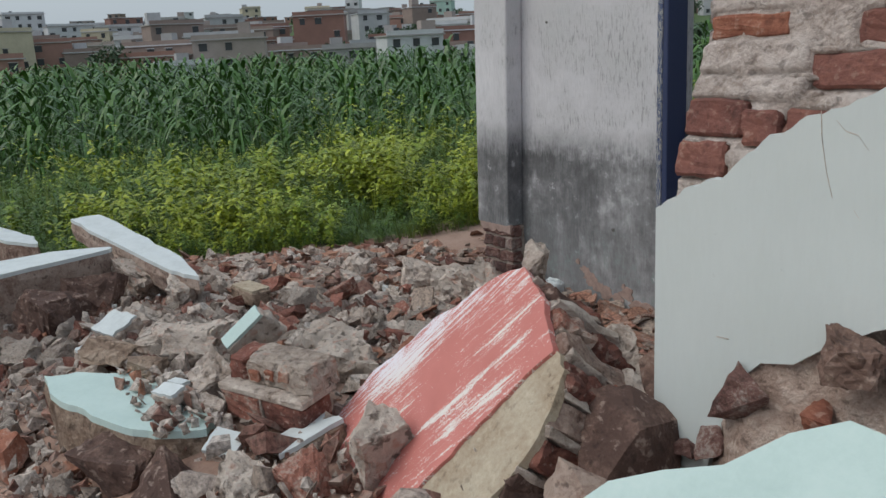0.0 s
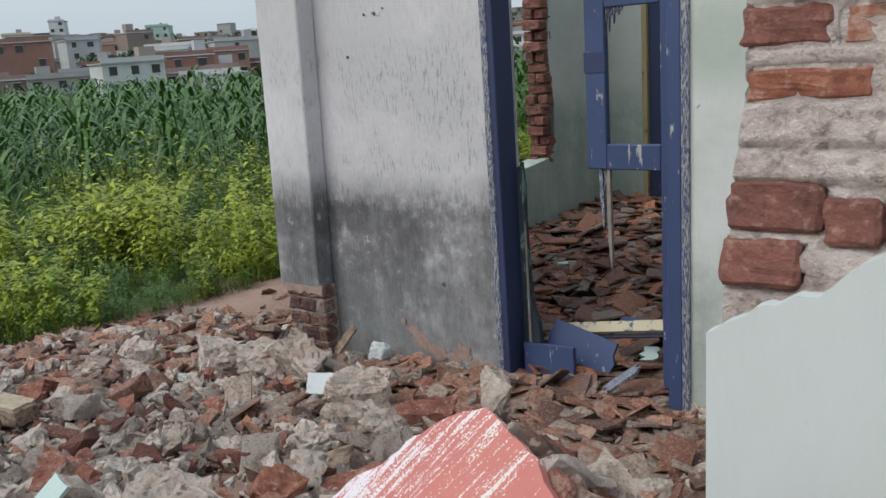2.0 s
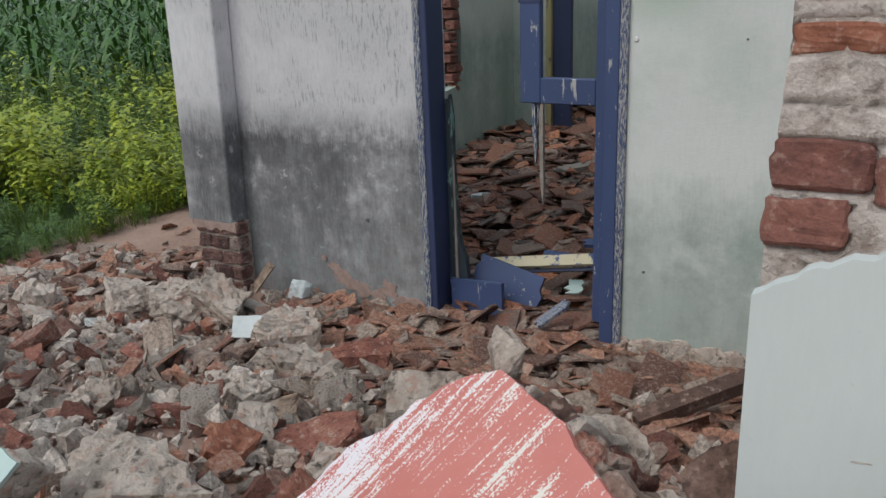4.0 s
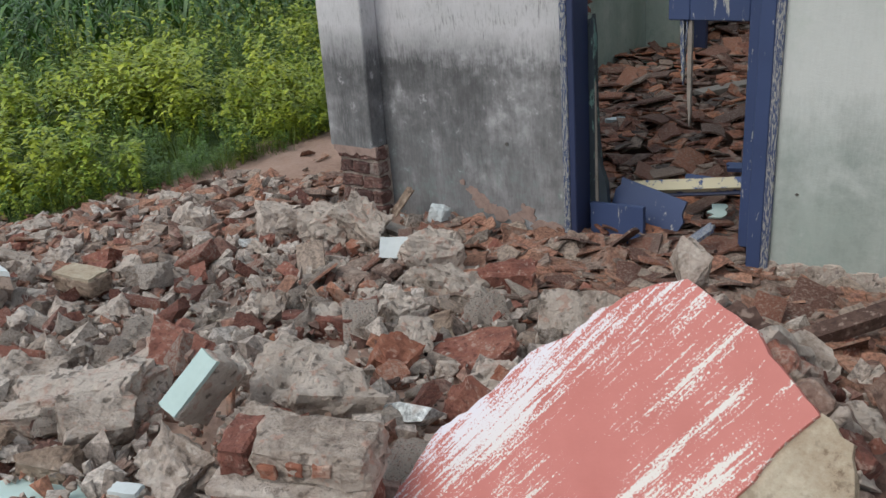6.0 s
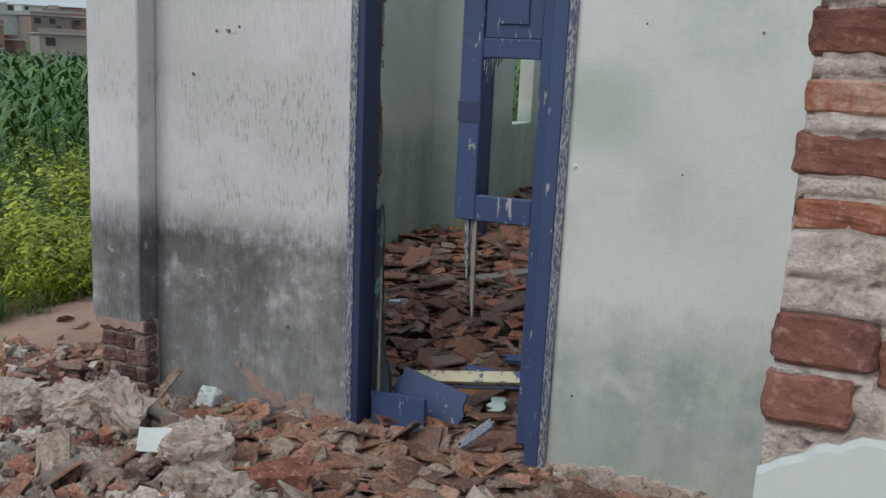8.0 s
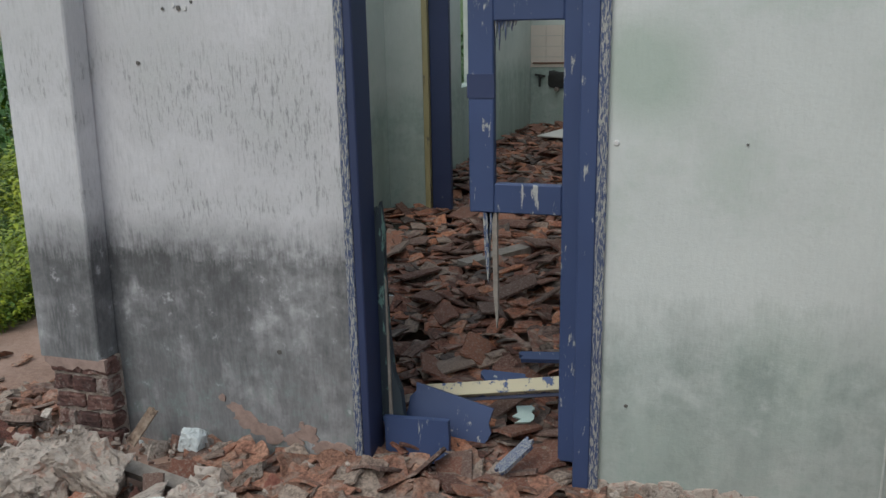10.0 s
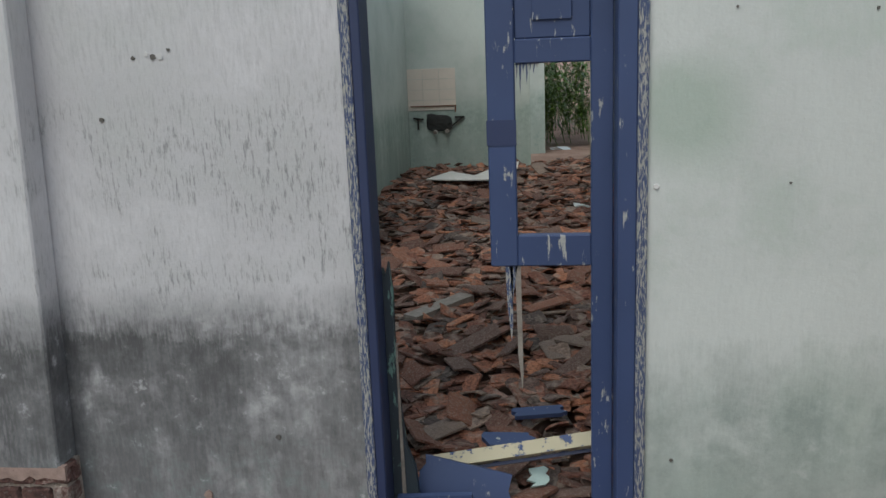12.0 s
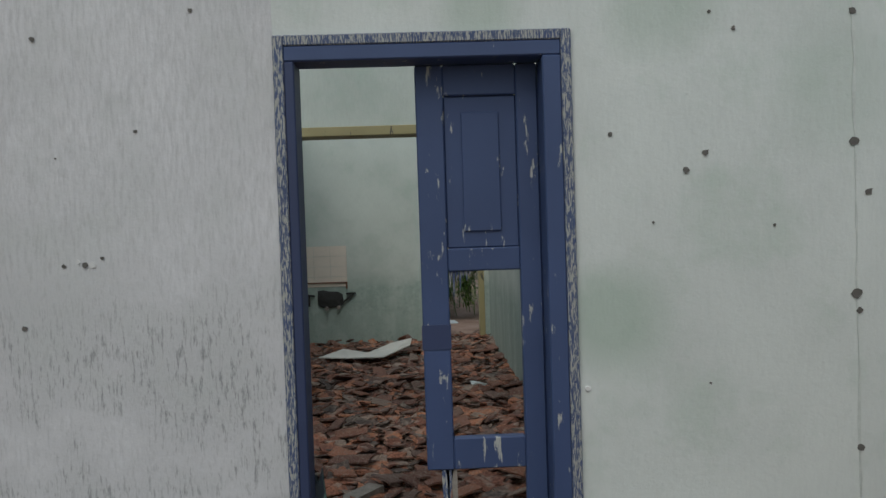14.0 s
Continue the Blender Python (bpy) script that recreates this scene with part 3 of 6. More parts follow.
PLY0, PLY1 = SY - 0.004, SY + 0.022
upper = [(x, torn_line(x)) for x in np.linspace(SX, 0.36, 150)] + [(0.9, torn_line(0.36))]
lower = [(0.9, 0.90), (-0.7, 0.90), (-0.95, 0.86), (-1.03, 0.90), (-1.12, 0.86), (-1.2, 0.81), (-1.25, 0.77), (-1.31, 0.755), (-1.345, 0.72), (-1.365, 0.63), (-1.40, 0.57), (-1.43, 0.46), (-1.43, -0.1), (SX, -0.1)]
bm = bmesh.new()
add_prism(bm, [(x, PLY0, z) for x, z in upper + lower], (0, PLY1 - PLY0, 0))
bmesh.ops.recalc_face_normals(bm, faces=bm.faces)
bm2 = bmesh.new()
add_prism(bm2, [(max(x, SX + 0.004), PLY1 + 0.0005, z - 0.004) for x, z in upper + lower], (0, 0.11, 0))
bmesh.ops.recalc_face_normals(bm2, faces=bm2.faces)
part("brick_skin", bm2, WALL_MORTAR, stub, "torn inner edge of brick and mortar")
plaster = part("plaster", bm, STUBWASH, stub, "smooth mint white plaster with a torn edge")

def brick_plane(z):
    """The bare brick face leans back above the torn plaster."""
    return 1.572 + 0.085 * smooth(1.05, 1.30, z)


# the bricks at the broken end: left, right, top, bottom, how far proud, and which clay
END_BRICKS = (
    (-1.542, -1.439, 1.103, 1.038, 0.004, WALL_BRICK), (-1.432, -1.30, 1.092, 1.040, -0.012, WALL_MORTAR),
    (-1.541, -1.420, 1.176, 1.110, 0.004, WALL_BRICK), (-1.413, -1.348, 1.160, 1.100, 0.012, WALL_BRICK), (-1.343, -1.225, 1.164, 1.102, -0.004, WALL_BRICK),
    (-1.321, -1.184, 1.252, 1.194, 0.002, WALL_BRICK),
    (-1.537, -1.376, 1.325, 1.284, 0.002, BRICK_ORANGE), (-1.255, -1.150, 1.322, 1.265, 0.002, WALL_BRICK),
    (-1.545, -1.429, 1.409, 1.356, 0.003, WALL_BRICK), (-1.416, -1.290, 1.404, 1.352, 0.000, BRICK_ORANGE),
    (-1.540, -1.393, 1.480, 1.436, 0.003, BRICK_ORANGE), (-1.545, -1.428, 1.568, 1.508, 0.003, WALL_BRICK), (-1.405, -1.27, 1.565, 1.512, 0.0, WALL_BRICK),
)
for i, (xa, xb, zb, za, proud, mt) in enumerate(END_BRICKS):
    me = brick_mesh("brick_end", (xb - xa, 0.07, zb - za), mt, 60 + i, 0.014)
    zc = (za + zb) / 2
    set_brick(stub, me, ((xa + xb) / 2, brick_plane(zc) + 0.0385 - proud, zc), (-12 if zc < 1.28 else 0, rnd.uniform(-1.5, 1.5), rnd.uniform(-1, 1)))
zs = [1.062, 1.147, 1.225, 1.302, 1.38, 1.457, 1.537, 1.613, 1.69, 1.768, 1.846, 1.924, 2.0, 2.08]
for k, z in enumerate(zs):
    x = SX + 0.004 + rnd.uniform(0, 0.006) if k > 6 else -1.13 + 0.05 * (k % 2)
    while x < 0.1:
        longer = rnd.random() < 0.5
        me = rnd.choice(LONGER if longer else HEADERS)
        w = 0.138 if longer else 0.111
        cx = x + w / 2
        if z + 0.045 > torn_line(cx) and rnd.random() > 0.06:
            set_brick(stub, me, (cx, brick_plane(z) + 0.028 + rnd.uniform(-0.004, 0.004), z), (rnd.uniform(-2, 2), rnd.uniform(-2, 2), rnd.uniform(-2, 2)), (1, 1, rnd.uniform(0.9, 1.08)))
        x += w + rnd.uniform(0.012, 0.026)

# lumpy mortar face round the bricks
gx2, gz2 = np.arange(SX + 0.002, 0.12, 0.009), np.arange(0.45, 2.15, 0.009)
pv = []
for z in gz2:
    for x in gx2:
        q = Vector((x * 9, 0, z * 11))
        lumps = noise.noise(q) * 0.5 + noise.noise(q * 2.7) * 0.45 + noise.noise(q * 7) * 0.4
        smear = 0.014 if 1.185 < z + 0.012 * noise.noise(q * 1.5) < 1.278 and x < -1.33 else 0.0
        crack = 0.02 * max(0.0, 1 - abs(z - 1.222 - 0.012 * noise.noise(Vector((x * 30, 2, 0)))) / 0.006) if smear else 0.0
        ragged = 0.003 * noise.noise(q * 5)
        on_brick = any(xa + ragged < x < xb - ragged and za + ragged < z < zb - ragged for xa, xb, zb, za, _, mt in END_BRICKS if mt is not WALL_MORTAR)
        loose = 0.005 if x > -1.16 or z > 1.575 else 0.002
        pv.append((x, brick_plane(z) + (0.02 if on_brick else loose - smear) - 0.006 * lumps + crack, z))
nx2 = len(gx2)
pf = [(j * nx2 + i, j * nx2 + i + 1, (j + 1) * nx2 + i + 1, (j + 1) * nx2 + i) for j in range(len(gz2) - 1) for i in range(nx2 - 1)]
ob = new("mortar_face", raw_mesh("mortar_face", pv, pf, WALL_MORTAR, True))
ob.parent = stub

# crumbly mortar between the bricks
mv, mf, k = [], [], 0
rs = np.random.RandomState(3)
for i in range(150):
    x = rs.uniform(SX + 0.05, 0.0)
    z = rs.uniform(torn_line(x) - 0.01, 1.95)
    v, f = chunk(rs, (rs.uniform(0.03, 0.085), rs.uniform(0.02, 0.045), rs.uniform(0.012, 0.022)), 2, 4, 0.4, 0.06)
    row = min(zs, key=lambda q: abs(q - 0.038 - z))
    if not 1.18 < z < 1.265:
        z = row - 0.038 + rs.uniform(-0.006, 0.006)
    v = turned(v, 0, rs.uniform(-0.15, 0.15), 0, (x, brick_plane(z) + 0.010, z))
    mv.append(v)
    mf.append(f + k)
    k += len(v)
mort = new("mortar", raw_mesh("mortar", np.vstack(mv), np.vstack(mf), WALL_MORTAR, True))
mort.parent = stub
tagged(mort, "crumbling lime mortar in the joints", kind="stuff")
# crumbled foot of the stub: a bank of broken mortar behind the torn plaster, with bricks in it
bx, bz = np.arange(-1.52, 0.5, 0.012), np.arange(0.2, 0.96, 0.012)
pv = []
for z in bz:
    for x in bx:
        q = Vector((x * 8, 3, z * 8))
        lumps = noise.noise(q) * 0.6 + noise.noise(q * 2.6) * 0.5 + noise.noise(q * 6) * 0.35
        pv.append((x, 1.556 - 0.34 * max(0.0, 0.83 - z) * smooth(-1.47, -1.30, x) - 0.014 * lumps, z))
nb = len(bx)
pf = [(j * nb + i, j * nb + i + 1, (j + 1) * nb + i + 1, (j + 1) * nb + i) for j in range(len(bz) - 1) for i in range(nb - 1)]
ob = new("mortar_bank", raw_mesh("mortar_bank", pv, pf, speckled("pinkish_broken_mortar", [(0.2, (0.24, 0.15, 0.115)), (0.45, (0.43, 0.315, 0.255)), (0.72, (0.55, 0.45, 0.385))], 8, 80, 0.95, 1.0, 0.0, 0.02, pits=0.6), True))
ob.parent = stub
for at, dims, mt, tn in (((-1.325, 1.515, 0.685), (0.085, 0.08, 0.105), OLD_BRICK, (0, 20, 10)), ((-1.40, 1.515, 0.585), (0.07, 0.06, 0.05), OLD_BRICK, (0, -25, 10)), ((-1.455, 1.515, 0.55), (0.05, 0.05, 0.035), OLD_BRICK, (0, -20, 0)), ((-1.19, 1.50, 0.70), (0.05, 0.05, 0.05), BRICK_ORANGE, (10, 20, 10))):
    v, f = shard(rs, dims, 18, 4, 0.03)
    ob = new("broken_brick", raw_mesh("broken_brick", v, f, mt))
    ob.parent = stub
    ob.matrix_local = pose(*at, *tn)
# hairline cracks and chips in the plaster
for line in (((-1.20, 1.165), (-1.185, 1.15), (-1.165, 1.145), (-1.15, 1.125)), ((-1.225, 1.18), (-1.222, 1.14), (-1.212, 1.09), (-1.20, 1.05)), ((-1.165, 1.035), (-1.155, 1.022)), ((-1.40, 0.78), (-1.375, 0.782))):
    bm = bmesh.new()
    add_prism(bm, [(x, PLY0 - 0.0008, z) for x, z in line] + [(x + 0.001, PLY0 - 0.0008, z - 0.0014) for x, z in line[::-1]], (0, 0.0007, 0))
    bmesh.ops.recalc_face_normals(bm, faces=bm.faces)
    part("crack", bm, MORTAR, plaster, "thin crack in the plaster")

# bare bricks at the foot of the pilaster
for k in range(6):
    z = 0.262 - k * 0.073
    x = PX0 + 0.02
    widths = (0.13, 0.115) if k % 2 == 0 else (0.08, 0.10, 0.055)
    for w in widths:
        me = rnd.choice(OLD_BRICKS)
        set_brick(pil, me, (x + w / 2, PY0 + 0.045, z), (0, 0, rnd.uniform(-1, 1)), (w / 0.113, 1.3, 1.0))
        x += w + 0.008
bm = bmesh.new()
hem = [(PX0 + 0.001, PY0 + 0.0005, 0.30)] + [(PX1 - 0.001, PY0 + 0.0005, 0.30)] + [(PX1 - 0.001 - (PX1 - PX0 - 0.002) * i / 11, PY0 + 0.0005, 0.262 + 0.03 * noise.noise(Vector((i * 1.7, 4.2, 0))) - 0.006 * i / 11) for i in range(12)]
add_prism(bm, hem, (0, 0.02, 0))
bmesh.ops.recalc_face_normals(bm, faces=bm.faces)
part("plaster_hem", bm, bpy.data.materials["pinkish_bare_plaster"], pil, "reddish torn hem of the plaster")
bm = bmesh.new()
add_box(bm, PX0 + 0.018, PX1 - 0.012, PY0 + 0.022, WY - 0.001, -0.4, 0.288)
part("mortar_bed", bm, MORTAR, pil)

# ---- torn foot of the plaster on the east wall, nail holes and scars ----


def scar(x, z, r, deep=0.004, mat=None, name="plaster_scar", parent=None):
    rs = np.random.RandomState(int(abs(x * 977 + z * 331)) % 9999)
    bm = bmesh.new()
    if r < 0.02:
        pts = [(r * (0.6 + 0.6 * rs.rand()) * math.cos(a), -deep, r * (0.6 + 0.6 * rs.rand()) * math.sin(a)) for a in np.linspace(0, 2 * math.pi, 9)[:-1]]
    else:                                      # a larger patch keeps a rounded, wandering outline
        off = rs.uniform(0, 30)
        pts = []
        for a in np.linspace(0, 2 * math.pi, 29)[:-1]:
            q = Vector((math.cos(a), math.sin(a), off))
            k = r * (0.85 + 0.5 * noise.noise(q * 1.3) + 0.25 * noise.noise(q * 4.0))
            pts.append((1.25 * k * math.cos(a), -deep, 0.8 * k * math.sin(a)))
    add_prism(bm, pts, (0, deep, 0))
    bmesh.ops.recalc_face_normals(bm, faces=bm.faces)
    ob = link_mesh(name, bm, mat or SCAR)
    ob.parent = parent
    ob.location = (x, WY - 0.0005, z)
    return ob


SCAR = plain("dark_scar", (0.13, 0.12, 0.11), 0.95)
PALE = plain("bare_white_scar", (0.66, 0.65, 0.64), 0.95)
wall_w = bpy.data.objects["wall_front_west"]
wall_e = bpy.data.objects["wall_front_east"]
wall_l = bpy.data.objects["wall_front_lintel"]
for x, z, r in ((-3.55, 1.93, 0.006), (-3.71, 1.552, 0.008), (-3.89, 1.375, 0.008), (-3.83, 2.2, 0.008), (-3.38, 2.27, 0.007), (-3.66, 1.57, 0.006), (-3.77, 1.55, 0.006), (-3.78, 1.86, 0.003), (-3.43, 0.36, 0.010), (-3.86, 2.32, 0.007)):
    scar(x, z, r, parent=wall_w)
for x, z, r in ((-3.69, 1.553, 0.011), (-3.73, 1.56, 0.007)):
    scar(x, z, r, 0.003, PALE, "bare_patch", wall_w)
for x, z, r in ((-1.90, 1.82, 0.010), (-1.96, 1.77, 0.010), (-2.18, 1.88, 0.007), (-1.90, 1.14, 0.004), (-1.81, 2.18, 0.007), (-1.88, 2.23, 0.005), (-1.455, 2.22, 0.012), (-1.455, 1.84, 0.015), (-1.455, 1.39, 0.016), (-1.45, 1.34, 0.010), (-1.415, 1.69, 0.011), (-1.455, 0.93, 0.012), (-1.70, 1.60, 0.005), (-2.06, 1.62, 0.004), (-2.21, 0.30, 0.006)):
    scar(x, z, r, parent=wall_e)
bm = bmesh.new()
bmesh.ops.create_cone(bm, cap_ends=True, segments=14, radius1=0.009, radius2=0.007, depth=0.006, matrix=pose(-2.266, WY - 0.003, 1.137, 90))
part("plug", bm, PALE, wall_e, "round grey wall plug")
# vertical seam where another wall once met the plaster
bm = bmesh.new()
zz = np.linspace(0.05, 3.1, 40)
add_prism(bm, [(-1.458 + rnd.uniform(-0.004, 0.004), WY - 0.003, z) for z in zz] + [(-1.452 + rnd.uniform(-0.004, 0.004), WY - 0.003, z) for z in zz[::-1]], (0, 0.0026, 0))
bmesh.ops.recalc_face_normals(bm, faces=bm.faces)
part("seam", bm, plain("grey_seam", (0.56, 0.585, 0.555), 0.95, 0.2, 20), wall_e, "grey vertical seam with dark holes")
# broken plaster foot
for x in np.arange(-2.28, -1.2, 0.055):
    v, f = chunk(rs, (rs.uniform(0.06, 0.13), 0.02, rs.uniform(0.05, 0.11) * (1.5 if -2.16 < x < -2.02 else 0.9)), 2, 4, 0.3, 0.04)
    ob = new("bare_patch", raw_mesh("bare_patch", turned(v, 0, rs.uniform(-0.3, 0.3), 0, (x, WY - 0.001, 0.0)), f, CONCRETE))
    ob.parent = wall_e
PINK = bpy.data.materials["pinkish_bare_plaster"]
for i, (x, z, r) in enumerate(((-3.63, 0.12, 0.030), (-3.59, 0.075, 0.045), (-3.53, 0.05, 0.040), (-3.47, 0.025, 0.045), (-3.40, 0.015, 0.035), (-3.345, 0.045, 0.045), (-3.28, 0.0, 0.05), (-3.68, 0.155, 0.016), (-3.21, 0.0, 0.04), (-3.36, 0.085, 0.014))):
    scar(x, z, r, 0.002 + 0.0006 * i, PINK, "bare_patch", wall_w)

# ---- the red fallen slab ----
SL0 = Vector((-2.345, 1.233, 0.383))
SU = Vector((0.8844, 0.1740, 0.4332)).normalized()
SN = Vector((-0.1635, -0.7537, 0.6366)).normalized()
SV = SN.cross(SU).normalized()


def on_slab(u, v, h=0.0):
    return SL0 + SU * u + SV * v + SN * h


GOUGE = -0.292


def red_paint():
    m, n, l, b = nodes_of("scraped_red_paint")
    t = n.new("ShaderNodeTexCoord").outputs["Object"]
    rot = n.new("ShaderNodeMapping")
    rot.inputs["Rotation"].default_value = (0, 0, radians(-30))
    l.new(t, rot.inputs[0])
    mp = n.new("ShaderNodeMapping")
    mp.inputs["Scale"].default_value = (2.6, 46, 1)
    l.new(rot.outputs[0], mp.inputs[0])
    s = noise_node(n, l, 2.6, 8, 0.72, mp.outputs[0])
    patch = noise_node(n, l, 5.5, 5, 0.6, t)
    grain = noise_node(n, l, 230, 3, 0.6, t)
    sep = n.new("ShaderNodeSeparateXYZ")
    l.new(t, sep.inputs[0])
    # the scraping is heaviest along the long upper edge
    edge = calc(n, l, 'SUBTRACT', sep.outputs[1], calc(n, l, 'MULTIPLY', sep.outputs[0], 0.36))
    edge = calc(n, l, 'MULTIPLY', calc(n, l, 'ADD', edge, 0.075), 2.3, True)
    edge = calc(n, l, 'MULTIPLY', edge, calc(n, l, 'SUBTRACT', 1.12, calc(n, l, 'MULTIPLY', sep.outputs[0], 0.9)), True)
    f = calc(n, l, 'ADD', calc(n, l, 'MULTIPLY', s, 0.72), calc(n, l, 'MULTIPLY', patch, 0.42))
    f = calc(n, l, 'ADD', f, calc(n, l, 'MULTIPLY', edge, 0.44))
    f = calc(n, l, 'ADD', f, calc(n, l, 'MULTIPLY', calc(n, l, 'SUBTRACT', grain, 0.5), 0.42))
    # one long gouge, scraped through in the direction of the strokes
    sep2 = n.new("ShaderNodeSeparateXYZ")
    l.new(rot.outputs[0], sep2.inputs[0])
    for q, wide, start, end, amount in ((GOUGE, 0.013, 0.24, 0.67, 0.19), (GOUGE + 0.07, 0.026, 0.42, 0.72, 0.085), (GOUGE - 0.06, 0.024, 0.30, 0.60, 0.085), (GOUGE + 0.24, 0.055, 0.10, 0.42, 0.12)):
        off = calc(n, l, 'ABSOLUTE', calc(n, l, 'ADD', sep2.outputs[1], calc(n, l, 'SUBTRACT', calc(n, l, 'MULTIPLY', calc(n, l, 'SUBTRACT', patch, 0.5), 0.03), q)))
        inside = calc(n, l, 'MULTIPLY', calc(n, l, 'SUBTRACT', 1.0, calc(n, l, 'DIVIDE', off, wide), True), calc(n, l, 'MULTIPLY', calc(n, l, 'MULTIPLY', calc(n, l, 'SUBTRACT', sep2.outputs[0], start), 14.0, True), calc(n, l, 'MULTIPLY', calc(n, l, 'SUBTRACT', end, sep2.outputs[0]), 14.0, True)))
        f = calc(n, l, 'ADD', f, calc(n, l, 'MULTIPLY', inside, amount))
    worn = ramp(n, l, f, [(0.655, grey(0)), (0.672, grey(1))])
    red = ramp(n, l, patch, [(0.3, (0.47, 0.155, 0.13)), (0.7, (0.58, 0.21, 0.18))])
    white = mix(n, l, calc(n, l, 'MULTIPLY', edge, 2.5, True), (0.72, 0.67, 0.62), (0.72, 0.68, 0.76))
    l.new(mix(n, l, worn, red, white), b.inputs["Base Color"])
    b.inputs["Roughness"].default_value = 0.7
    bump(n, l, b, calc(n, l, 'ADD', calc(n, l, 'MULTIPLY', grain, 0.4), worn), 0.25, 0.003)
    return m


slab = empty("fallen_wall_slab", SL0, label="fallen slab of brick wall with scraped red painted plaster", category="wall slab")
slab_m = Matrix([[SU[i], SV[i], SN[i], SL0[i]] for i in range(3)] + [[0, 0, 0, 1]])
slab.matrix_world = slab_m
RED_EDGE = [(0.63, 0.25), (0.57, 0.257), (0.51, 0.25), (0.46, 0.24), (0.41, 0.215), (0.33, 0.205), (0.27, 0.17), (0.19, 0.13), (0.13, 0.115), (0.09, 0.08), (0.04, 0.03), (0.0, 0.005), (0.03, -0.06), (0.07, -0.10), (0.16, -0.18), (0.28, -0.28), (0.36, -0.31), (0.44, -0.245), (0.511, -0.19), (0.539, -0.168), (0.60, -0.12), (0.671, -0.071), (0.707, -0.038), (0.776, 0.0), (0.758, 0.039), (0.728, 0.098), (0.72, 0.138), (0.678, 0.186)]
TAN_EDGE = [(0.778, 0.004), (0.808, -0.044), (0.795, -0.101), (0.772, -0.169), (0.745, -0.21), (0.70, -0.26), (0.61, -0.325), (0.52, -0.385), (0.40, -0.42), (0.33, -0.36), (0.36, -0.305), (0.44, -0.24), (0.511, -0.185), (0.60, -0.115), (0.671, -0.066), (0.707, -0.033)]


def slab_piece(name, outline, h0, h1, mat, label="", jitter=0.0):
    bm = bmesh.new()
    fine = []
    for i, (a, b2) in enumerate(zip(outline, outline[1:] + outline[:1])):
        for k in range(3):
            t = k / 3
            q = Vector((a[0] * (1 - t) + b2[0] * t, a[1] * (1 - t) + b2[1] * t, h1))
            if k:
                q += Vector((rnd.uniform(-1, 1), rnd.uniform(-1, 1), 0)) * jitter
            fine.append(q)
    add_prism(bm, fine, (0, 0, h0 - h1))
    bmesh.ops.recalc_face_normals(bm, faces=bm.faces)
    return part(name, bm, mat, slab, label)


slab_piece("painted_face", RED_EDGE, -0.018, 0.0, red_paint(), "red paint scraped to white in long strokes", 0.003)
slab_piece("plaster_bed", TAN_EDGE, -0.030, -0.008, TANFACE, "tan bare plaster", 0.004)
CORE = [(0.60, 0.235), (0.40, 0.195), (0.19, 0.12), (0.01, 0.0), (0.16, -0.17), (0.30, -0.28), (0.60, -0.24), (0.77, -0.10), (0.74, 0.04), (0.66, 0.17)]
slab_piece("core", CORE, -0.24, -0.019, MORTAR, "rough mortar core", 0.012)
rs = np.random.RandomState(8)
# torn courses of brick along the broken edge, each running from the painted face to the back
EDGE = [Vector(q) for q in ((0.615, 0.262), (0.678, 0.19), (0.722, 0.13), (0.762, 0.04), (0.805, -0.045), (0.79, -0.11), (0.765, -0.18), (0.70, -0.26), (0.60, -0.33))]
walked, k = 0.0, 0
for a, b2 in zip(EDGE, EDGE[1:]):
    run = (b2 - a).length
    along = (b2 - a) / run
    turn = math.degrees(math.atan2(along.y, along.x))
    while walked < run:
        q = a + along * walked
        is_brick = k % 2 == 0
        wide = rs.uniform(0.052, 0.066) if is_brick else rs.uniform(0.016, 0.026)
        for h0, h1 in (((-0.02, -0.125), (-0.135, -0.25)) if k % 4 == 0 else ((-0.015, -0.245),)):
            dims = (wide, 0.15, (h0 - h1) * rs.uniform(0.92, 1.0))
            me = brick_mesh("torn_brick" if is_brick else "mortar_joint", dims, (BRICK if k % 4 == 0 else DARKCHUNK) if is_brick else MORTAR, 200 + k, 0.035 if is_brick else 0.05)
            ob = new("brick" if is_brick else "mortar_joint", me)
            ob.parent = slab
            inward = 0.058 + rs.uniform(0.0, 0.022) - (0.0 if is_brick else 0.006)
            c = q + along * wide / 2 + Vector((along.y, -along.x)) * inward
            ob.matrix_local = pose(c.x, c.y, (h0 + h1) / 2, 0, 0, turn) @ pose(0, 0, 0, rs.uniform(-5, 5), rs.uniform(-4, 4), rs.uniform(-5, 5))
        walked += wide * 0.98
        k += 1
    walked -= run
for at, d, mt, tn in (((0.622, 0.285, -0.035), (0.075, 0.08, 0.075), MORTAR, (20, 10, 30)), ((0.68, 0.13, -0.235), (0.10, 0.16, 0.05), MORTAR, (8, 6, -60)), ((0.745, 0.02, -0.235), (0.08, 0.16, 0.05), MORTAR, (8, 6, -75))):
    p, f = shard(rs, d, 18, 5, 0.045)
    ob = new("mortar_lump", raw_mesh("mortar_lump", p, f, mt))
    ob.parent = slab
    ob.matrix_local = pose(*at, *tn)
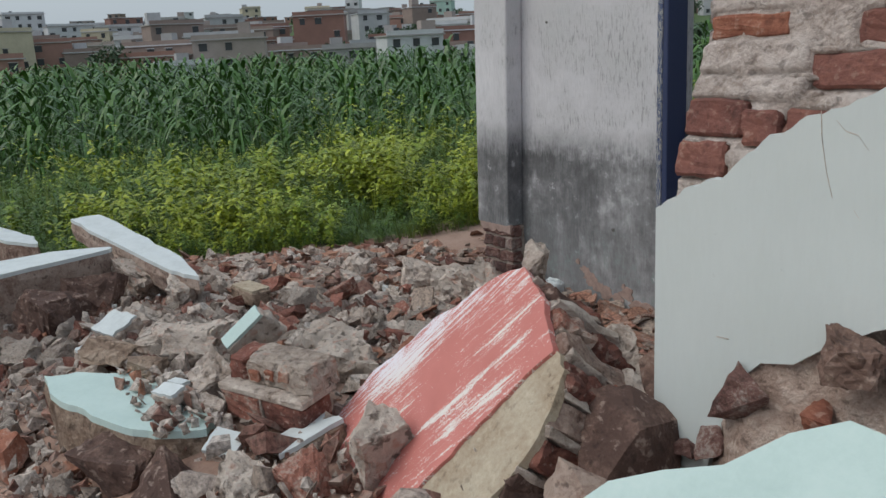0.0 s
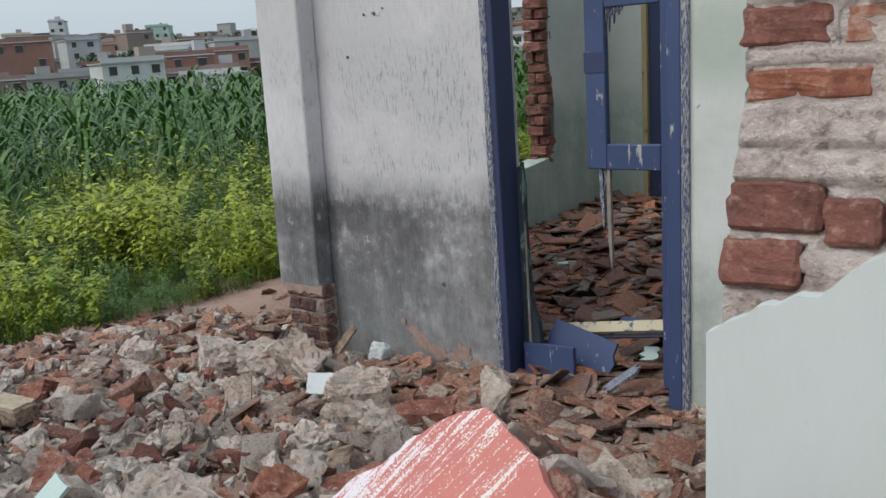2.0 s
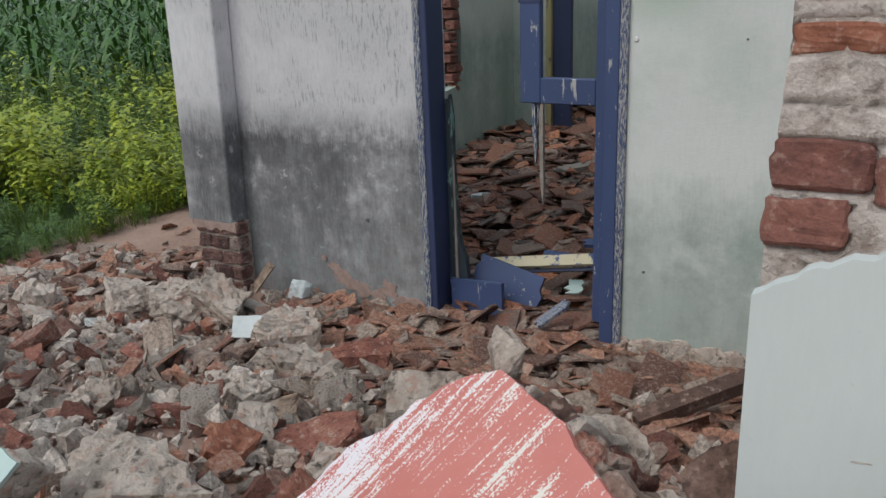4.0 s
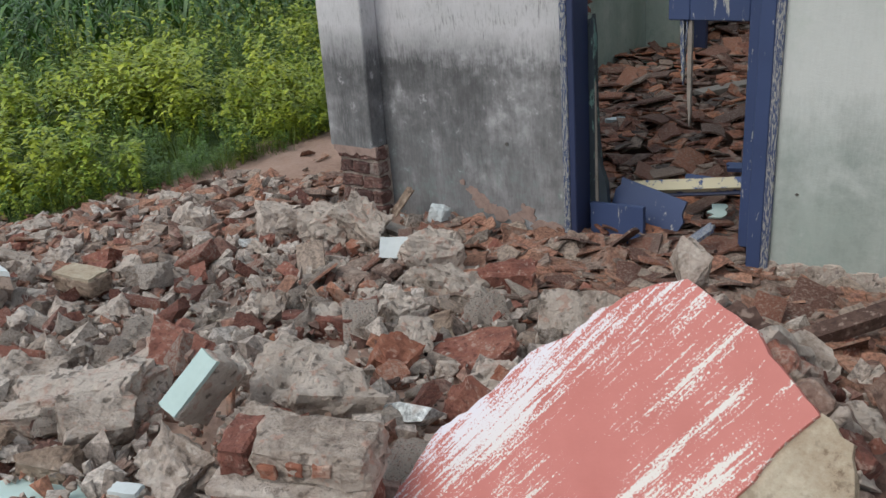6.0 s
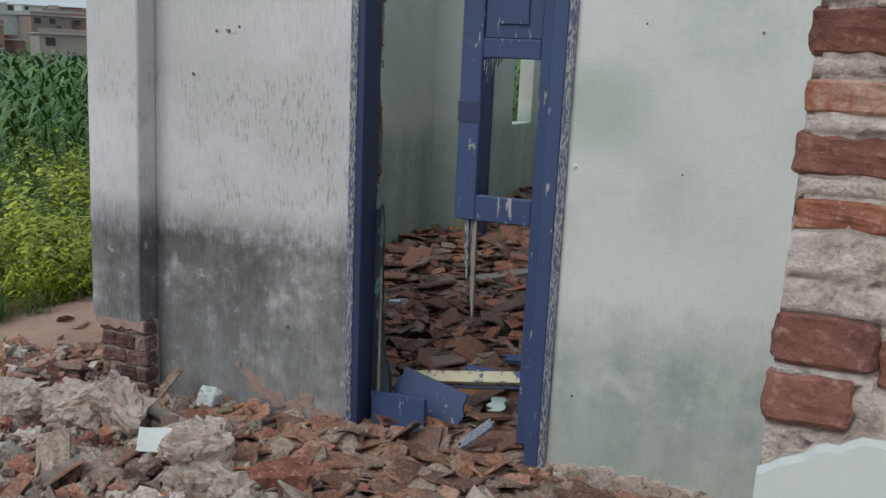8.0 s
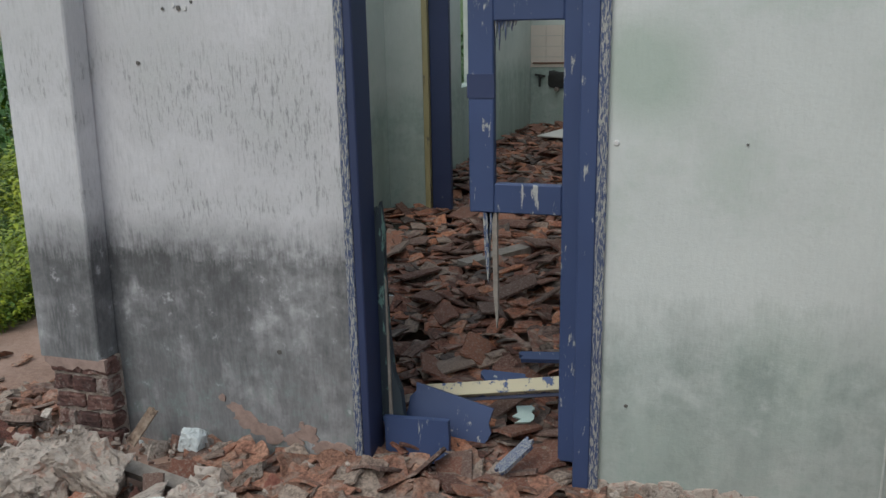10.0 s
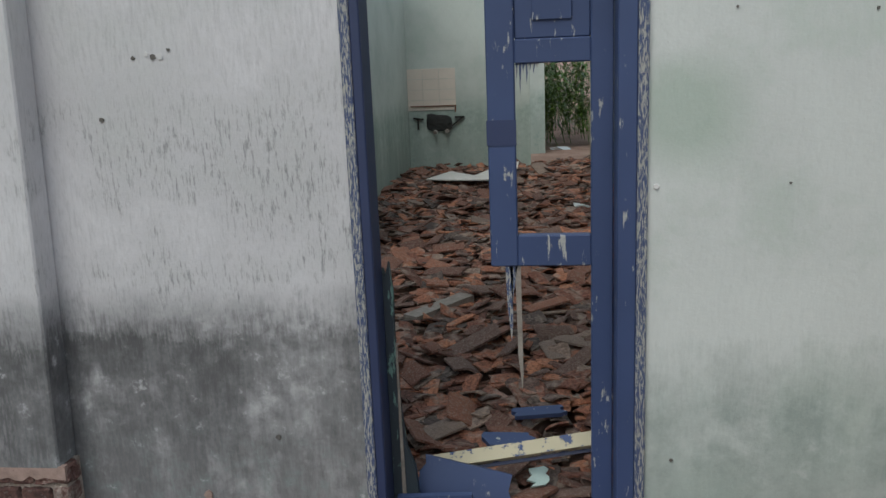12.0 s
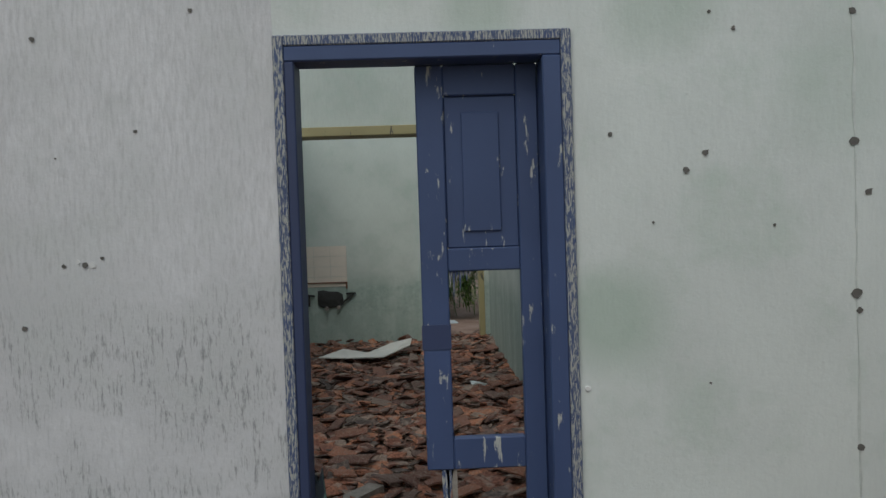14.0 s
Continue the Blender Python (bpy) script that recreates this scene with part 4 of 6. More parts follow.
for at, d, mt, tn in (((0.85, -0.13, -0.18), (0.12, 0.20, 0.19), DARKCHUNK, (6, -8, 12)), ((0.82, -0.29, -0.12), (0.17, 0.16, 0.16), DARKCHUNK, (12, 8, -30)), ((0.70, -0.40, -0.10), (0.20, 0.13, 0.14), BRICK, (10, 4, 20)), ((0.86, 0.03, -0.29), (0.12, 0.18, 0.14), DARKCHUNK, (5, 9, 8))):
    p, f = shard(rs, d, 18, 4, 0.022, 0.95)
    ob = new("broken_block", raw_mesh("broken_block", p, f, mt))
    ob.parent = slab
    ob.matrix_local = pose(*at, *tn)

# ---- plastered slabs lying on the heap ----


def lying_slab(outline, z, thick, face_mat, label, tilt=(0.0, 0.0), body=None, name="plaster_slab"):
    """A flat broken piece of wall: painted face up, crumbled body below. tilt: rise per metre along x and y."""
    cx = sum(p[0] for p in outline) / len(outline)
    cy = sum(p[1] for p in outline) / len(outline)
    th = empty(name, (cx, cy, z), label=label, category="wall slab")
    fine = []
    for a, b2 in zip(outline, outline[1:] + outline[:1]):
        for k in range(4):
            t = k / 4
            x, y = a[0] * (1 - t) + b2[0] * t - cx, a[1] * (1 - t) + b2[1] * t - cy
            if k:
                x += rnd.uniform(-0.012, 0.012)
                y += rnd.uniform(-0.012, 0.012)
            fine.append(Vector((x, y, tilt[0] * x + tilt[1] * y)))
    bm = bmesh.new()
    add_prism(bm, fine, (0, 0, -0.02))
    bmesh.ops.recalc_face_normals(bm, faces=bm.faces)
    part("painted_face", bm, face_mat, th)
    bm = bmesh.new()
    rings = []
    for k, (s, dz) in enumerate(((0.992, -0.0205), (1.01, -0.06), (0.98, -thick * 0.6), (0.93, -thick))):
        rings.append([bm.verts.new((p.x * s + rnd.uniform(-0.008, 0.008) * (k > 0), p.y * s + rnd.uniform(-0.008, 0.008) * (k > 0), p.z + dz + rnd.uniform(-0.01, 0.01) * (k > 0))) for p in fine])
    bm.faces.new(rings[0])
    bm.faces.new(rings[-1][::-1])
    for a, b2 in zip(rings, rings[1:]):
        for i in range(len(a)):
            j = (i + 1) % len(a)
            bm.faces.new((a[i], b2[i], b2[j], a[j]))
    bmesh.ops.recalc_face_normals(bm, faces=bm.faces)
    part("broken_body", bm, body or TANFACE, th, "crumbled brown wall core")
    return th


lying_slab([(-3.20, 0.70), (-3.15, 0.80), (-3.03, 0.91), (-2.90, 0.97), (-2.70, 1.01), (-2.54, 1.0), (-2.50, 0.95), (-2.55, 0.87), (-2.65, 0.79), (-2.85, 0.735), (-3.0, 0.69)], 0.385, 0.24, MINTFACE, "broken slab of wall with mint painted plaster facing up", body=BODY)
lying_slab([(-4.82, 0.62), (-4.79, 0.80), (-5.03, 1.35), (-5.10, 1.37), (-5.2, 1.10), (-5.1, 0.6)], 0.36, 0.32, WHITEPLASTER, "fallen wall slab with white plaster facing up", (0.02, -0.02), DARKCHUNK)
lying_slab([(-5.77, 1.33), (-5.5, 1.36), (-4.58, 1.52), (-4.42, 1.60), (-4.75, 1.63), (-5.3, 1.56), (-5.78, 1.49)], 0.35, 0.13, WHITEPLASTER, "fallen wall slab with white plaster facing up", (-0.10, 0.0), DARKCHUNK)
lying_slab([(-6.4, 0.9), (-6.0, 1.0), (-5.75, 1.13), (-6.0, 1.16), (-6.5, 1.05)], 0.30, 0.28, WHITEPLASTER, "fallen wall slab with white plaster facing up", (0, 0), DARKCHUNK)

# mint slab leaning against the stub
SM = Vector((-1.20, 1.32, 0.675))
th = empty("plaster_slab", SM, label="mint painted slab of wall leaning on the broken stub", category="wall slab")
ln = Vector((-0.12, -0.62, 0.77)).normalized()
lu = Vector((1, 0, 0.25)).normalized()
lu = (lu - ln * lu.dot(ln)).normalized()
lv = ln.cross(lu)
th.matrix_world = Matrix([[lu[i], lv[i], ln[i], SM[i]] for i in range(3)] + [[0, 0, 0, 1]])
OUT = [(-0.34, -0.22), (-0.22, -0.07), (-0.13, -0.03), (-0.03, 0.0), (0.05, 0.07), (0.13, 0.105), (0.22, 0.08), (0.32, 0.075), (0.50, 0.10), (0.8, 0.06), (0.8, -0.4), (-0.3, -0.5)]
bm = bmesh.new()
add_prism(bm, [(x, y, 0) for x, y in OUT], (0, 0, -0.02))
bmesh.ops.recalc_face_normals(bm, faces=bm.faces)
part("painted_face", bm, MINTFACE, th)
bm = bmesh.new()
add_prism(bm, [(x * 0.99, y * 0.99 + 0.004, -0.0205) for x, y in OUT], (0, 0, -0.2))
bmesh.ops.recalc_face_normals(bm, faces=bm.faces)
part("broken_body", bm, DARKCHUNK, th)

# ---- chosen large pieces of the heap ----
rs = np.random.RandomState(21)


def lump(name, at, dims, mat, turn, label, cuts=5, boxy=0.5, rough=0.035, sub=4, category="rubble", group=""):
    v, f = shard(rs, [q * 1.08 for q in dims], 15 + cuts, 6 if sub >= 4 else 1, rough * 1.35)
    ob = new(name, raw_mesh(name, v, f, mat))
    ob.matrix_world = pose(*at, *turn)
    return tagged(ob, label, category, group)


def plated_block(corner, e1, e2, dims, body_mat, face_mat, label, chip=0.10):
    """A wall fragment with its painted side up: the corner of that side, its two edge directions, and length, width and depth."""
    u = Vector(e1).normalized()
    w = Vector(e2)
    w = (w - u * w.dot(u)).normalized()
    n = u.cross(w)
    if n.z < 0:
        n = -n
    a, b2, c = dims
    th = empty("plastered_block", corner, label=label, category="rubble")
    th.matrix_world = Matrix([[u[i], w[i], n[i], corner[i]] for i in range(3)] + [[0, 0, 0, 1]])
    me = brick_mesh("block", (a * 1.05, b2 * 1.05, c), body_mat, int(a * 7000 + b2 * 900), 0.022)
    ob = new("block", me)
    ob.parent = th
    ob.location = (a / 2, b2 / 2, -c / 2 - 0.006)
    pts = []
    for (xa, ya), (xb, yb) in (((0, 0), (1, 0)), ((1, 0), (1, 1)), ((1, 1), (0, 1)), ((0, 1), (0, 0))):
        for k in range(5):
            t = k / 5
            pts.append(((xa * (1 - t) + xb * t + rs.uniform(-1, 1) * chip * 0.35) * a, (ya * (1 - t) + yb * t + rs.uniform(-1, 1) * chip * 0.35) * b2, 0.003))
    bm = bmesh.new()
    add_prism(bm, pts, (0, 0, -0.012))
    bmesh.ops.recalc_face_normals(bm, faces=bm.faces)
    part("painted_face", bm, face_mat, th)
    return th


plated_block((-2.777, 1.235, 0.556), (-0.045, -0.096, -0.094), (-1, -0.2, 0.1), (0.142, 0.050, 0.115), CONCRETE, MINTFACE, "squared block of cement with a mint painted side", 0.04)
plated_block((-2.350, 1.042, 0.370), (0.0, 0.16, 0.04), (0.13, -0.02, 0.01), (0.165, 0.105, 0.09), BODY, WHITEPLASTER, "broken block with white plaster on top", 0.16)
plated_block((-2.487, 0.974, 0.387), (0.074, 0.051, -0.01), (0.045, -0.048, -0.03), (0.088, 0.075, 0.07), CONCRETE, WHITEPLASTER, "small broken block with white plaster", 0.06)
plated_block((-2.72, 0.885, 0.432), (0.085, 0.03, 0.006), (-0.03, 0.05, 0.012), (0.085, 0.05, 0.03), MORTAR, WHITEPLASTER, "thin flake of white plaster", 0.14)
plated_block((-2.78, 0.945, 0.428), (0.06, 0.02, 0.002), (-0.01, 0.03, 0.0), (0.06, 0.03, 0.02), MORTAR, WHITEPLASTER, "thin flake of white plaster", 0.1)
plated_block((-3.97, 1.00, 0.27), (0.16, 0.05, 0.0), (-0.05, 0.10, 0.05), (0.16, 0.12, 0.06), MORTAR, WHITEPLASTER, "flat plaster piece with a white face", 0.16)
plated_block((-3.47, 0.84, 0.36), (0.16, 0.04, 0.0), (-0.02, 0.06, 0.0), (0.15, 0.05, 0.03), MORTAR, WHITEPLASTER, "thin flake of white plaster", 0.16)
plated_block((-4.47, 1.77, 0.19), (0.22, 0.03, 0.0), (-0.02, 0.10, 0.0), (0.20, 0.10, 0.07), BODY, TANFACE, "flat cream piece of plastered wall", 0.1)
plated_block((-3.545, 2.585, 0.105), (0.10, 0.045, 0.0), (-0.01, 0.05, 0.065), (0.115, 0.085, 0.10), CONCRETE, WHITEPLASTER, "grey block with a white plastered side", 0.06)

# two courses of bricks still mortared together
th = empty("mortared_brick_block", (-2.443, 1.073, 0.451), label="two courses of bricks still held by mortar", category="brickwork")
th.matrix_world = pose(-2.443, 1.073, 0.451, 6, 0, 20)
for at, d, mt, nm in (((-0.072, 0.055, -0.041), (0.142, 0.11, 0.080), BRICK, "brick"), ((0.078, 0.055, -0.041), (0.144, 0.11, 0.080), BRICK, "brick"), ((-0.105, 0.085, 0.047), (0.062, 0.10, 0.066), BRICK, "brick"), ((0.045, 0.085, 0.052), (0.225, 0.11, 0.074), CONCRETE, "mortar_lump"), ((-0.03, 0.034, 0.045), (0.030, 0.02, 0.026), BRICK_ORANGE, "brick_bit"), ((0.022, 0.034, 0.052), (0.032, 0.02, 0.030), BRICK_ORANGE, "brick_bit"), ((0.075, 0.034, 0.06), (0.036, 0.02, 0.028), BRICK_ORANGE, "brick_bit")):
    ob = new(nm, brick_mesh(nm, d, mt, int(abs(at[0]) * 1000), 0.030 if nm == "mortar_lump" else 0.018))
    ob.parent = th
    ob.location = at
bm = bmesh.new()
add_box(bm, -0.15, 0.155, -0.003, 0.13, -0.004, 0.018, 0.005)
add_box(bm, -0.001, 0.008, -0.002, 0.10, -0.075, -0.002, 0.002)
bmesh.ops.subdivide_edges(bm, edges=bm.edges, cuts=7, use_grid_fill=True)
for v in bm.verts:
    v.co += Vector((0, -1, 0.4)) * 0.006 * noise.noise(v.co * 55)
part("mortar_bed", bm, MORTAR, th)

for at, dims, mt, tn, lab, rough in (
    ((-2.015, 1.155, 0.455), (0.115, 0.11, 0.135), CONCRETE, (10, 20, 15), "pale crumbly mortar lump leaning on the red slab", 0.045),
    ((-2.115, 1.04, 0.36), (0.12, 0.10, 0.10), BRICK, (10, 35, 15), "broken red brick beside the slab", 0.03),
    ((-2.76, 1.47, 0.335), (0.26, 0.21, 0.21), CONCRETE, (5, 8, 40), "large pale mortar lump with brick bits", 0.055),
    ((-2.62, 1.22, 0.415), (0.18, 0.12, 0.11), CONCRETE, (15, 10, 10), "rough pale lump of mortar", 0.05),
    ((-3.05, 1.09, 0.365), (0.15, 0.13, 0.16), CONCRETE, (12, 10, 60), "grey mortar lump with a flat side", 0.03),
    ((-3.20, 1.16, 0.335), (0.30, 0.20, 0.19), CONCRETE, (8, -8, 20), "large dusty lump of mortar", 0.045),
    ((-2.735, 1.075, 0.405), (0.115, 0.10, 0.135), MORTAR, (30, 20, 0), "crumbled lump of pale mortar", 0.05),
    ((-3.28, 1.45, 0.30), (0.20, 0.15, 0.14), BRICK, (20, 20, 30), "broken piece of orange red brick", 0.03),
    ((-3.25, 1.90, 0.175), (0.42, 0.15, 0.16), BRICK, (-14, 5, 22), "long slanted piece of brickwork", 0.02),
    ((-2.80, 1.77, 0.265), (0.12, 0.11, 0.13), BRICK_ORANGE, (20, 30, 30), "bright orange piece of broken brick", 0.02),
    ((-2.66, 1.98, 0.19), (0.22, 0.14, 0.14), BRICK, (10, -12, 40), "lump of brick and mortar", 0.04),
    ((-2.52, 1.86, 0.22), (0.12, 0.10, 0.13), CONCRETE, (10, -12, 70), "pale lump of mortar beside bricks", 0.05),
    ((-2.92, 2.06, 0.18), (0.16, 0.12, 0.11), BODY, (10, 10, 40), "brown lump of wall core", 0.03),
    ((-3.05, 2.13, 0.17), (0.10, 0.09, 0.13), CONCRETE, (10, 20, 10), "pale lump of mortar", 0.05),
    ((-2.36, 1.60, 0.31), (0.20, 0.13, 0.16), BRICK, (20, 30, 30), "broken brick behind the red slab", 0.03),
    ((-2.50, 2.32, 0.16), (0.30, 0.06, 0.24), CONCRETE, (-40, 10, 35), "grey flat piece of wall behind the slab", 0.015),
    ((-3.14, 2.50, 0.07), (0.26, 0.18, 0.17), CONCRETE, (10, 10, 80), "pale dusty mortar lump with pits", 0.06),
    ((-3.03, 2.68, 0.05), (0.20, 0.15, 0.17), BRICK, (10, 10, 20), "lump of brick with mortar on it", 0.04),
    ((-3.38, 2.70, 0.08), (0.20, 0.17, 0.17), CONCRETE, (15, 4, 70), "pale dusty mortar lump with pits", 0.06),
    ((-4.10, 2.86, 0.05), (0.21, 0.17, 0.15), CONCRETE, (5, 4, 30), "large pale lump of mortar", 0.06),
    ((-3.92, 2.90, 0.05), (0.20, 0.18, 0.17), CONCRETE, (15, 24, 20), "pale dusty mortar lump with pits", 0.06),
    ((-4.30, 2.78, 0.06), (0.19, 0.15, 0.14), MORTAR, (15, 10, 60), "pale crumbling lump of mortar", 0.06),
    ((-3.66, 2.78, 0.05), (0.17, 0.15, 0.14), CONCRETE, (15, 10, 120), "pale crumbling lump of mortar", 0.06),
    ((-1.145, 1.50, 0.81), (0.085, 0.07, 0.072), DARKCHUNK, (10, 10, 20), "cracked brown lump resting on the stub", 0.05),
    ((-4.55, 1.55, 0.175), (0.18, 0.16, 0.16), CONCRETE, (10, 10, 20), "round pale lump of mortar", 0.05),
    ((-4.95, 1.47, 0.20), (0.26, 0.2, 0.20), CONCRETE, (10, 30, 20), "large grey lump of mortar", 0.05),
    ((-4.78, 1.20, 0.17), (0.20, 0.22, 0.26), DARKCHUNK, (5, 8, 50), "dark piece of broken brickwork", 0.025),
    ((-4.62, 0.98, 0.17), (0.28, 0.22, 0.28), DARKCHUNK, (6, 10, 20), "dark piece of broken brickwork", 0.025),
    ((-5.3, 1.47, 0.16), (0.4, 0.2, 0.22), DARKCHUNK, (6, 4, 10), "dark piece of broken brickwork", 0.025),
    ((-4.05, 1.22, 0.20), (0.16, 0.14, 0.13), CONCRETE, (10, 20, 50), "pale lump of mortar", 0.05),
    ((-3.62, 1.18, 0.27), (0.20, 0.16, 0.15), CONCRETE, (10, 20, 20), "round pale lump of mortar", 0.05),
    ((-3.25, 0.90, 0.40), (0.15, 0.11, 0.055), BODY, (4, 5, 20), "flat brown lump on the mint slab", 0.04),
    ((-3.00, 0.955, 0.405), (0.13, 0.07, 0.05), BODY, (4, 5, 20), "flat brown lump on the mint slab", 0.04),
    ((-2.62, 1.00, 0.40), (0.16, 0.04, 0.03), MORTAR, (4, 5, 15), "thin strip of mortar on the slab", 0.03),
    ((-2.43, 0.84, 0.28), (0.18, 0.15, 0.15), DARKCHUNK, (20, 10, 30), "dark brown pitted block", 0.035),
    ((-2.235, 0.945, 0.315), (0.15, 0.13, 0.13), CONCRETE, (20, 10, 30), "pale mortar lump with brick bits", 0.055),
    ((-2.66, 0.76, 0.275), (0.20, 0.13, 0.14), DARKCHUNK, (10, 10, 30), "broken brown brick under the mint slab", 0.03),
):
    lump("rock_lump", at, dims, mt, tn, lab, 5, 0.5, rough)

v, f = chunk(np.random.RandomState(4), (0.105, 0.095, 0.095), 4, 6, 0.2, 0.055)
ob = new("rock_lump", raw_mesh("rock_lump", v, f, WHITEPLASTER))
ob.location = (-3.755, 3.25, 0.03)
tagged(ob, "white crumbly plaster lump by the wall", "rubble")

# ---- loose chunks: repeats of a few dozen shapes ----
KINDS = []
for i in range(34):
    kind = i % 6
    d = rs.uniform(0.7, 1.0, 3) * np.array([(1.0, 0.75, 0.65), (1.0, 0.62, 0.5), (1.1, 0.6, 0.42), (1.0, 0.9, 0.7), (1.2, 0.7, 0.35), (0.9, 0.8, 0.75)][kind])
    v, f = shard(rs, d, [16, 14, 12, 18, 13, 16][kind], 4, [0.085, 0.035, 0.03, 0.09, 0.05, 0.085][kind], [0.6, 0.9, 0.95, 0.5, 0.85, 0.6][kind])
    m = [CONCRETE, BRICK, BRICK if i < 18 else CONCRETE, CONCRETE, DARKCHUNK if i < 18 else MORTAR, MORTAR][kind]
    if i == 13:
        m = BRICK_ORANGE
    KINDS.append((raw_mesh("rubble_chunk", v, f, m), {id(BRICK): "broken piece of red brick", id(BRICK_ORANGE): "broken piece of orange brick", id(CONCRETE): "dusty grey lump of mortar", id(DARKCHUNK): "dark brown broken brick core", id(MORTAR): "pale lump of lime mortar"}[id(m)], m))


def chunk_ok(x, y):
    if y > 3.2 and x > -4.6:
        return False
    if x > SX - 0.12 and y > 1.2:
        return False
    # keep the faces of the chosen slabs clear, and the spot where the walker treads
    if -0.05 < (x - SL0.x) / 0.70 < 1.1 and abs(y - (1.13 + 0.28 * (x + 2.3))) < 0.22:
        return False
    if -3.2 < x < -2.45 and 0.66 < y < 1.0:
        return False
    if -5.7 < x < -4.55 and 0.6 < y < 1.6:
        return False
    if -2.66 < x < -2.05 and 0.80 < y < 1.28 or -2.92 < x < -2.72 and 1.1 < y < 1.3:
        return False
    return True


placed = singles = 0
CHUNK_MATS = [CONCRETE, BRICK, DARKCHUNK, MORTAR, BRICK_ORANGE]
extra_v, extra_f, extra_m, extra_k = [], [], [], 0
while placed < 680:
    x, y = rs.uniform(-5.7, -1.75), rs.uniform(0.55, 3.15)
    edge_x = -6.1 + 0.33 * (y - 0.6)
    if x < edge_x or not chunk_ok(x, y):
        continue
    grey_zone = math.exp(-((x + 3.1) / 0.9) ** 2 - ((y - 2.0) / 0.9) ** 2)
    me, lab, m = KINDS[rs.randint(len(KINDS))]
    if m in (BRICK, DARKCHUNK) and rs.rand() < 0.55 * grey_zone:
        continue
    if m is CONCRETE and x < -4.3 and rs.rand() < 0.45:
        continue
    s = rs.choice([0.07, 0.10, 0.13, 0.18], p=[0.36, 0.34, 0.22, 0.08]) * rs.uniform(0.85, 1.15)
    if y > 2.7 and x > -3.3:
        s *= 0.6
    spot = pose(x, y, top(x, y) + s * rs.uniform(0.10, 0.30), *(rs.uniform(-35, 35, 2)), rs.uniform(0, 360)) @ Matrix.Scale(s, 4)
    placed += 1
    if singles < 300 and (y < 2.4 or s > 0.12) and x > -4.6:
        ob = new("rubble_chunk", me)
        ob.matrix_world = spot
        tagged(ob, lab, "rubble", "loose chunks of the heap")
        singles += 1
    else:
        extra_v += [spot @ v.co for v in me.vertices]
        extra_f += [tuple(i + extra_k for i in p.vertices) for p in me.polygons]
        extra_m += [CHUNK_MATS.index(m)] * len(me.polygons)
        extra_k += len(me.vertices)
tagged(new("rubble_chunks_far", raw_mesh("rubble_chunks_far", extra_v, extra_f, CHUNK_MATS, False, extra_m)), "broken bricks and mortar lumps covering the heap", "rubble", kind="stuff")

# small crumbs and grit between them
SMALL = [shard(rs, rs.uniform(0.7, 1.1, 3) * np.array((1.15, 0.8, 0.5)), 11, 0, 0.0, 0.8) for i in range(18)]
FLATS = [shard(rs, rs.uniform(0.7, 1.1, 3) * np.array((1.2, 0.85, 0.28)), 11, 0, 0.0, 0.85) for i in range(14)]


def scatter(name, count, where, size, mats, label, category, shapes=SMALL, tilt=0.9, rise=0.2):
    vs, fs, k = [], [], 0
    done = 0
    while done < count:
        spot = where()
        if spot is None:
            continue
        x, y, z = spot
        v, f = shapes[rs.randint(len(shapes))]
        s = size()
        v = turned(v * s, rs.normal(0, tilt), rs.normal(0, tilt), rs.uniform(0, 6.28), (x, y, z + rise * s))
        vs.append(v)
        fs.append(f + k)
        k += len(v)
        done += 1
    ob = new(name, raw_mesh(name, np.vstack(vs), np.vstack(fs), mats))
    return tagged(ob, label, category, kind="stuff")


def heap_spot():
    x, y = rs.uniform(-6.0, -1.5), rs.uniform(0.2, 3.34)
    if x < -6.1 + 0.33 * (y - 0.6) + rs.normal(0, 0.1):
        return None
    if -3.1 < x < -2.45 and 0.7 < y < 1.0 and rs.rand() < 0.9:
        return None
    if x > SX - 0.05 and y > 1.5:
        return None
    return x, y, top(x, y)


scatter("rubble_grit", 7500, heap_spot, lambda: min(0.12, 0.022 * math.exp(rs.normal(0.35, 0.62))), RUBBLE_MIX, "crushed brick and mortar between the larger lumps", "rubble")



def slab_spot():
    x, y = rs.uniform(-3.1, -2.5), rs.uniform(0.84, 1.0)
    if rs.rand() > (y - 0.80) * 5:
        return None
    return x, y, 0.392


scatter("plaster_crumbs", 190, slab_spot, lambda: min(0.07, 0.018 * math.exp(rs.normal(0.3, 0.6))), RUBBLE_MIX, "crumbs of plaster and brick lying on the mint slab", "rubble")


def earth_spot():
    x, y = rs.uniform(-6.2, -4.4), rs.uniform(1.6, 4.6)
    if x < -6.1 + 0.33 * (y - 0.6) + rs.normal(0, 0.12) or (x > -4.45 and y > 3.2):
        return None
    # a barer patch of earth by the corner
    if ((x + 5.0) / 0.40) ** 2 + ((y - 3.75) / 0.40) ** 2 < 1 and rs.rand() < 0.9:
        return None
    return x, y, top(x, y)


scatter("brick_bits", 1700, earth_spot, lambda: min(0.15, 0.045 * math.exp(rs.normal(0.2, 0.45))), TILE_OUT, "flat red brick and tile bits on bare earth", "rubble", FLATS, tilt=0.3)

# ---- broken clay roof tiles ----


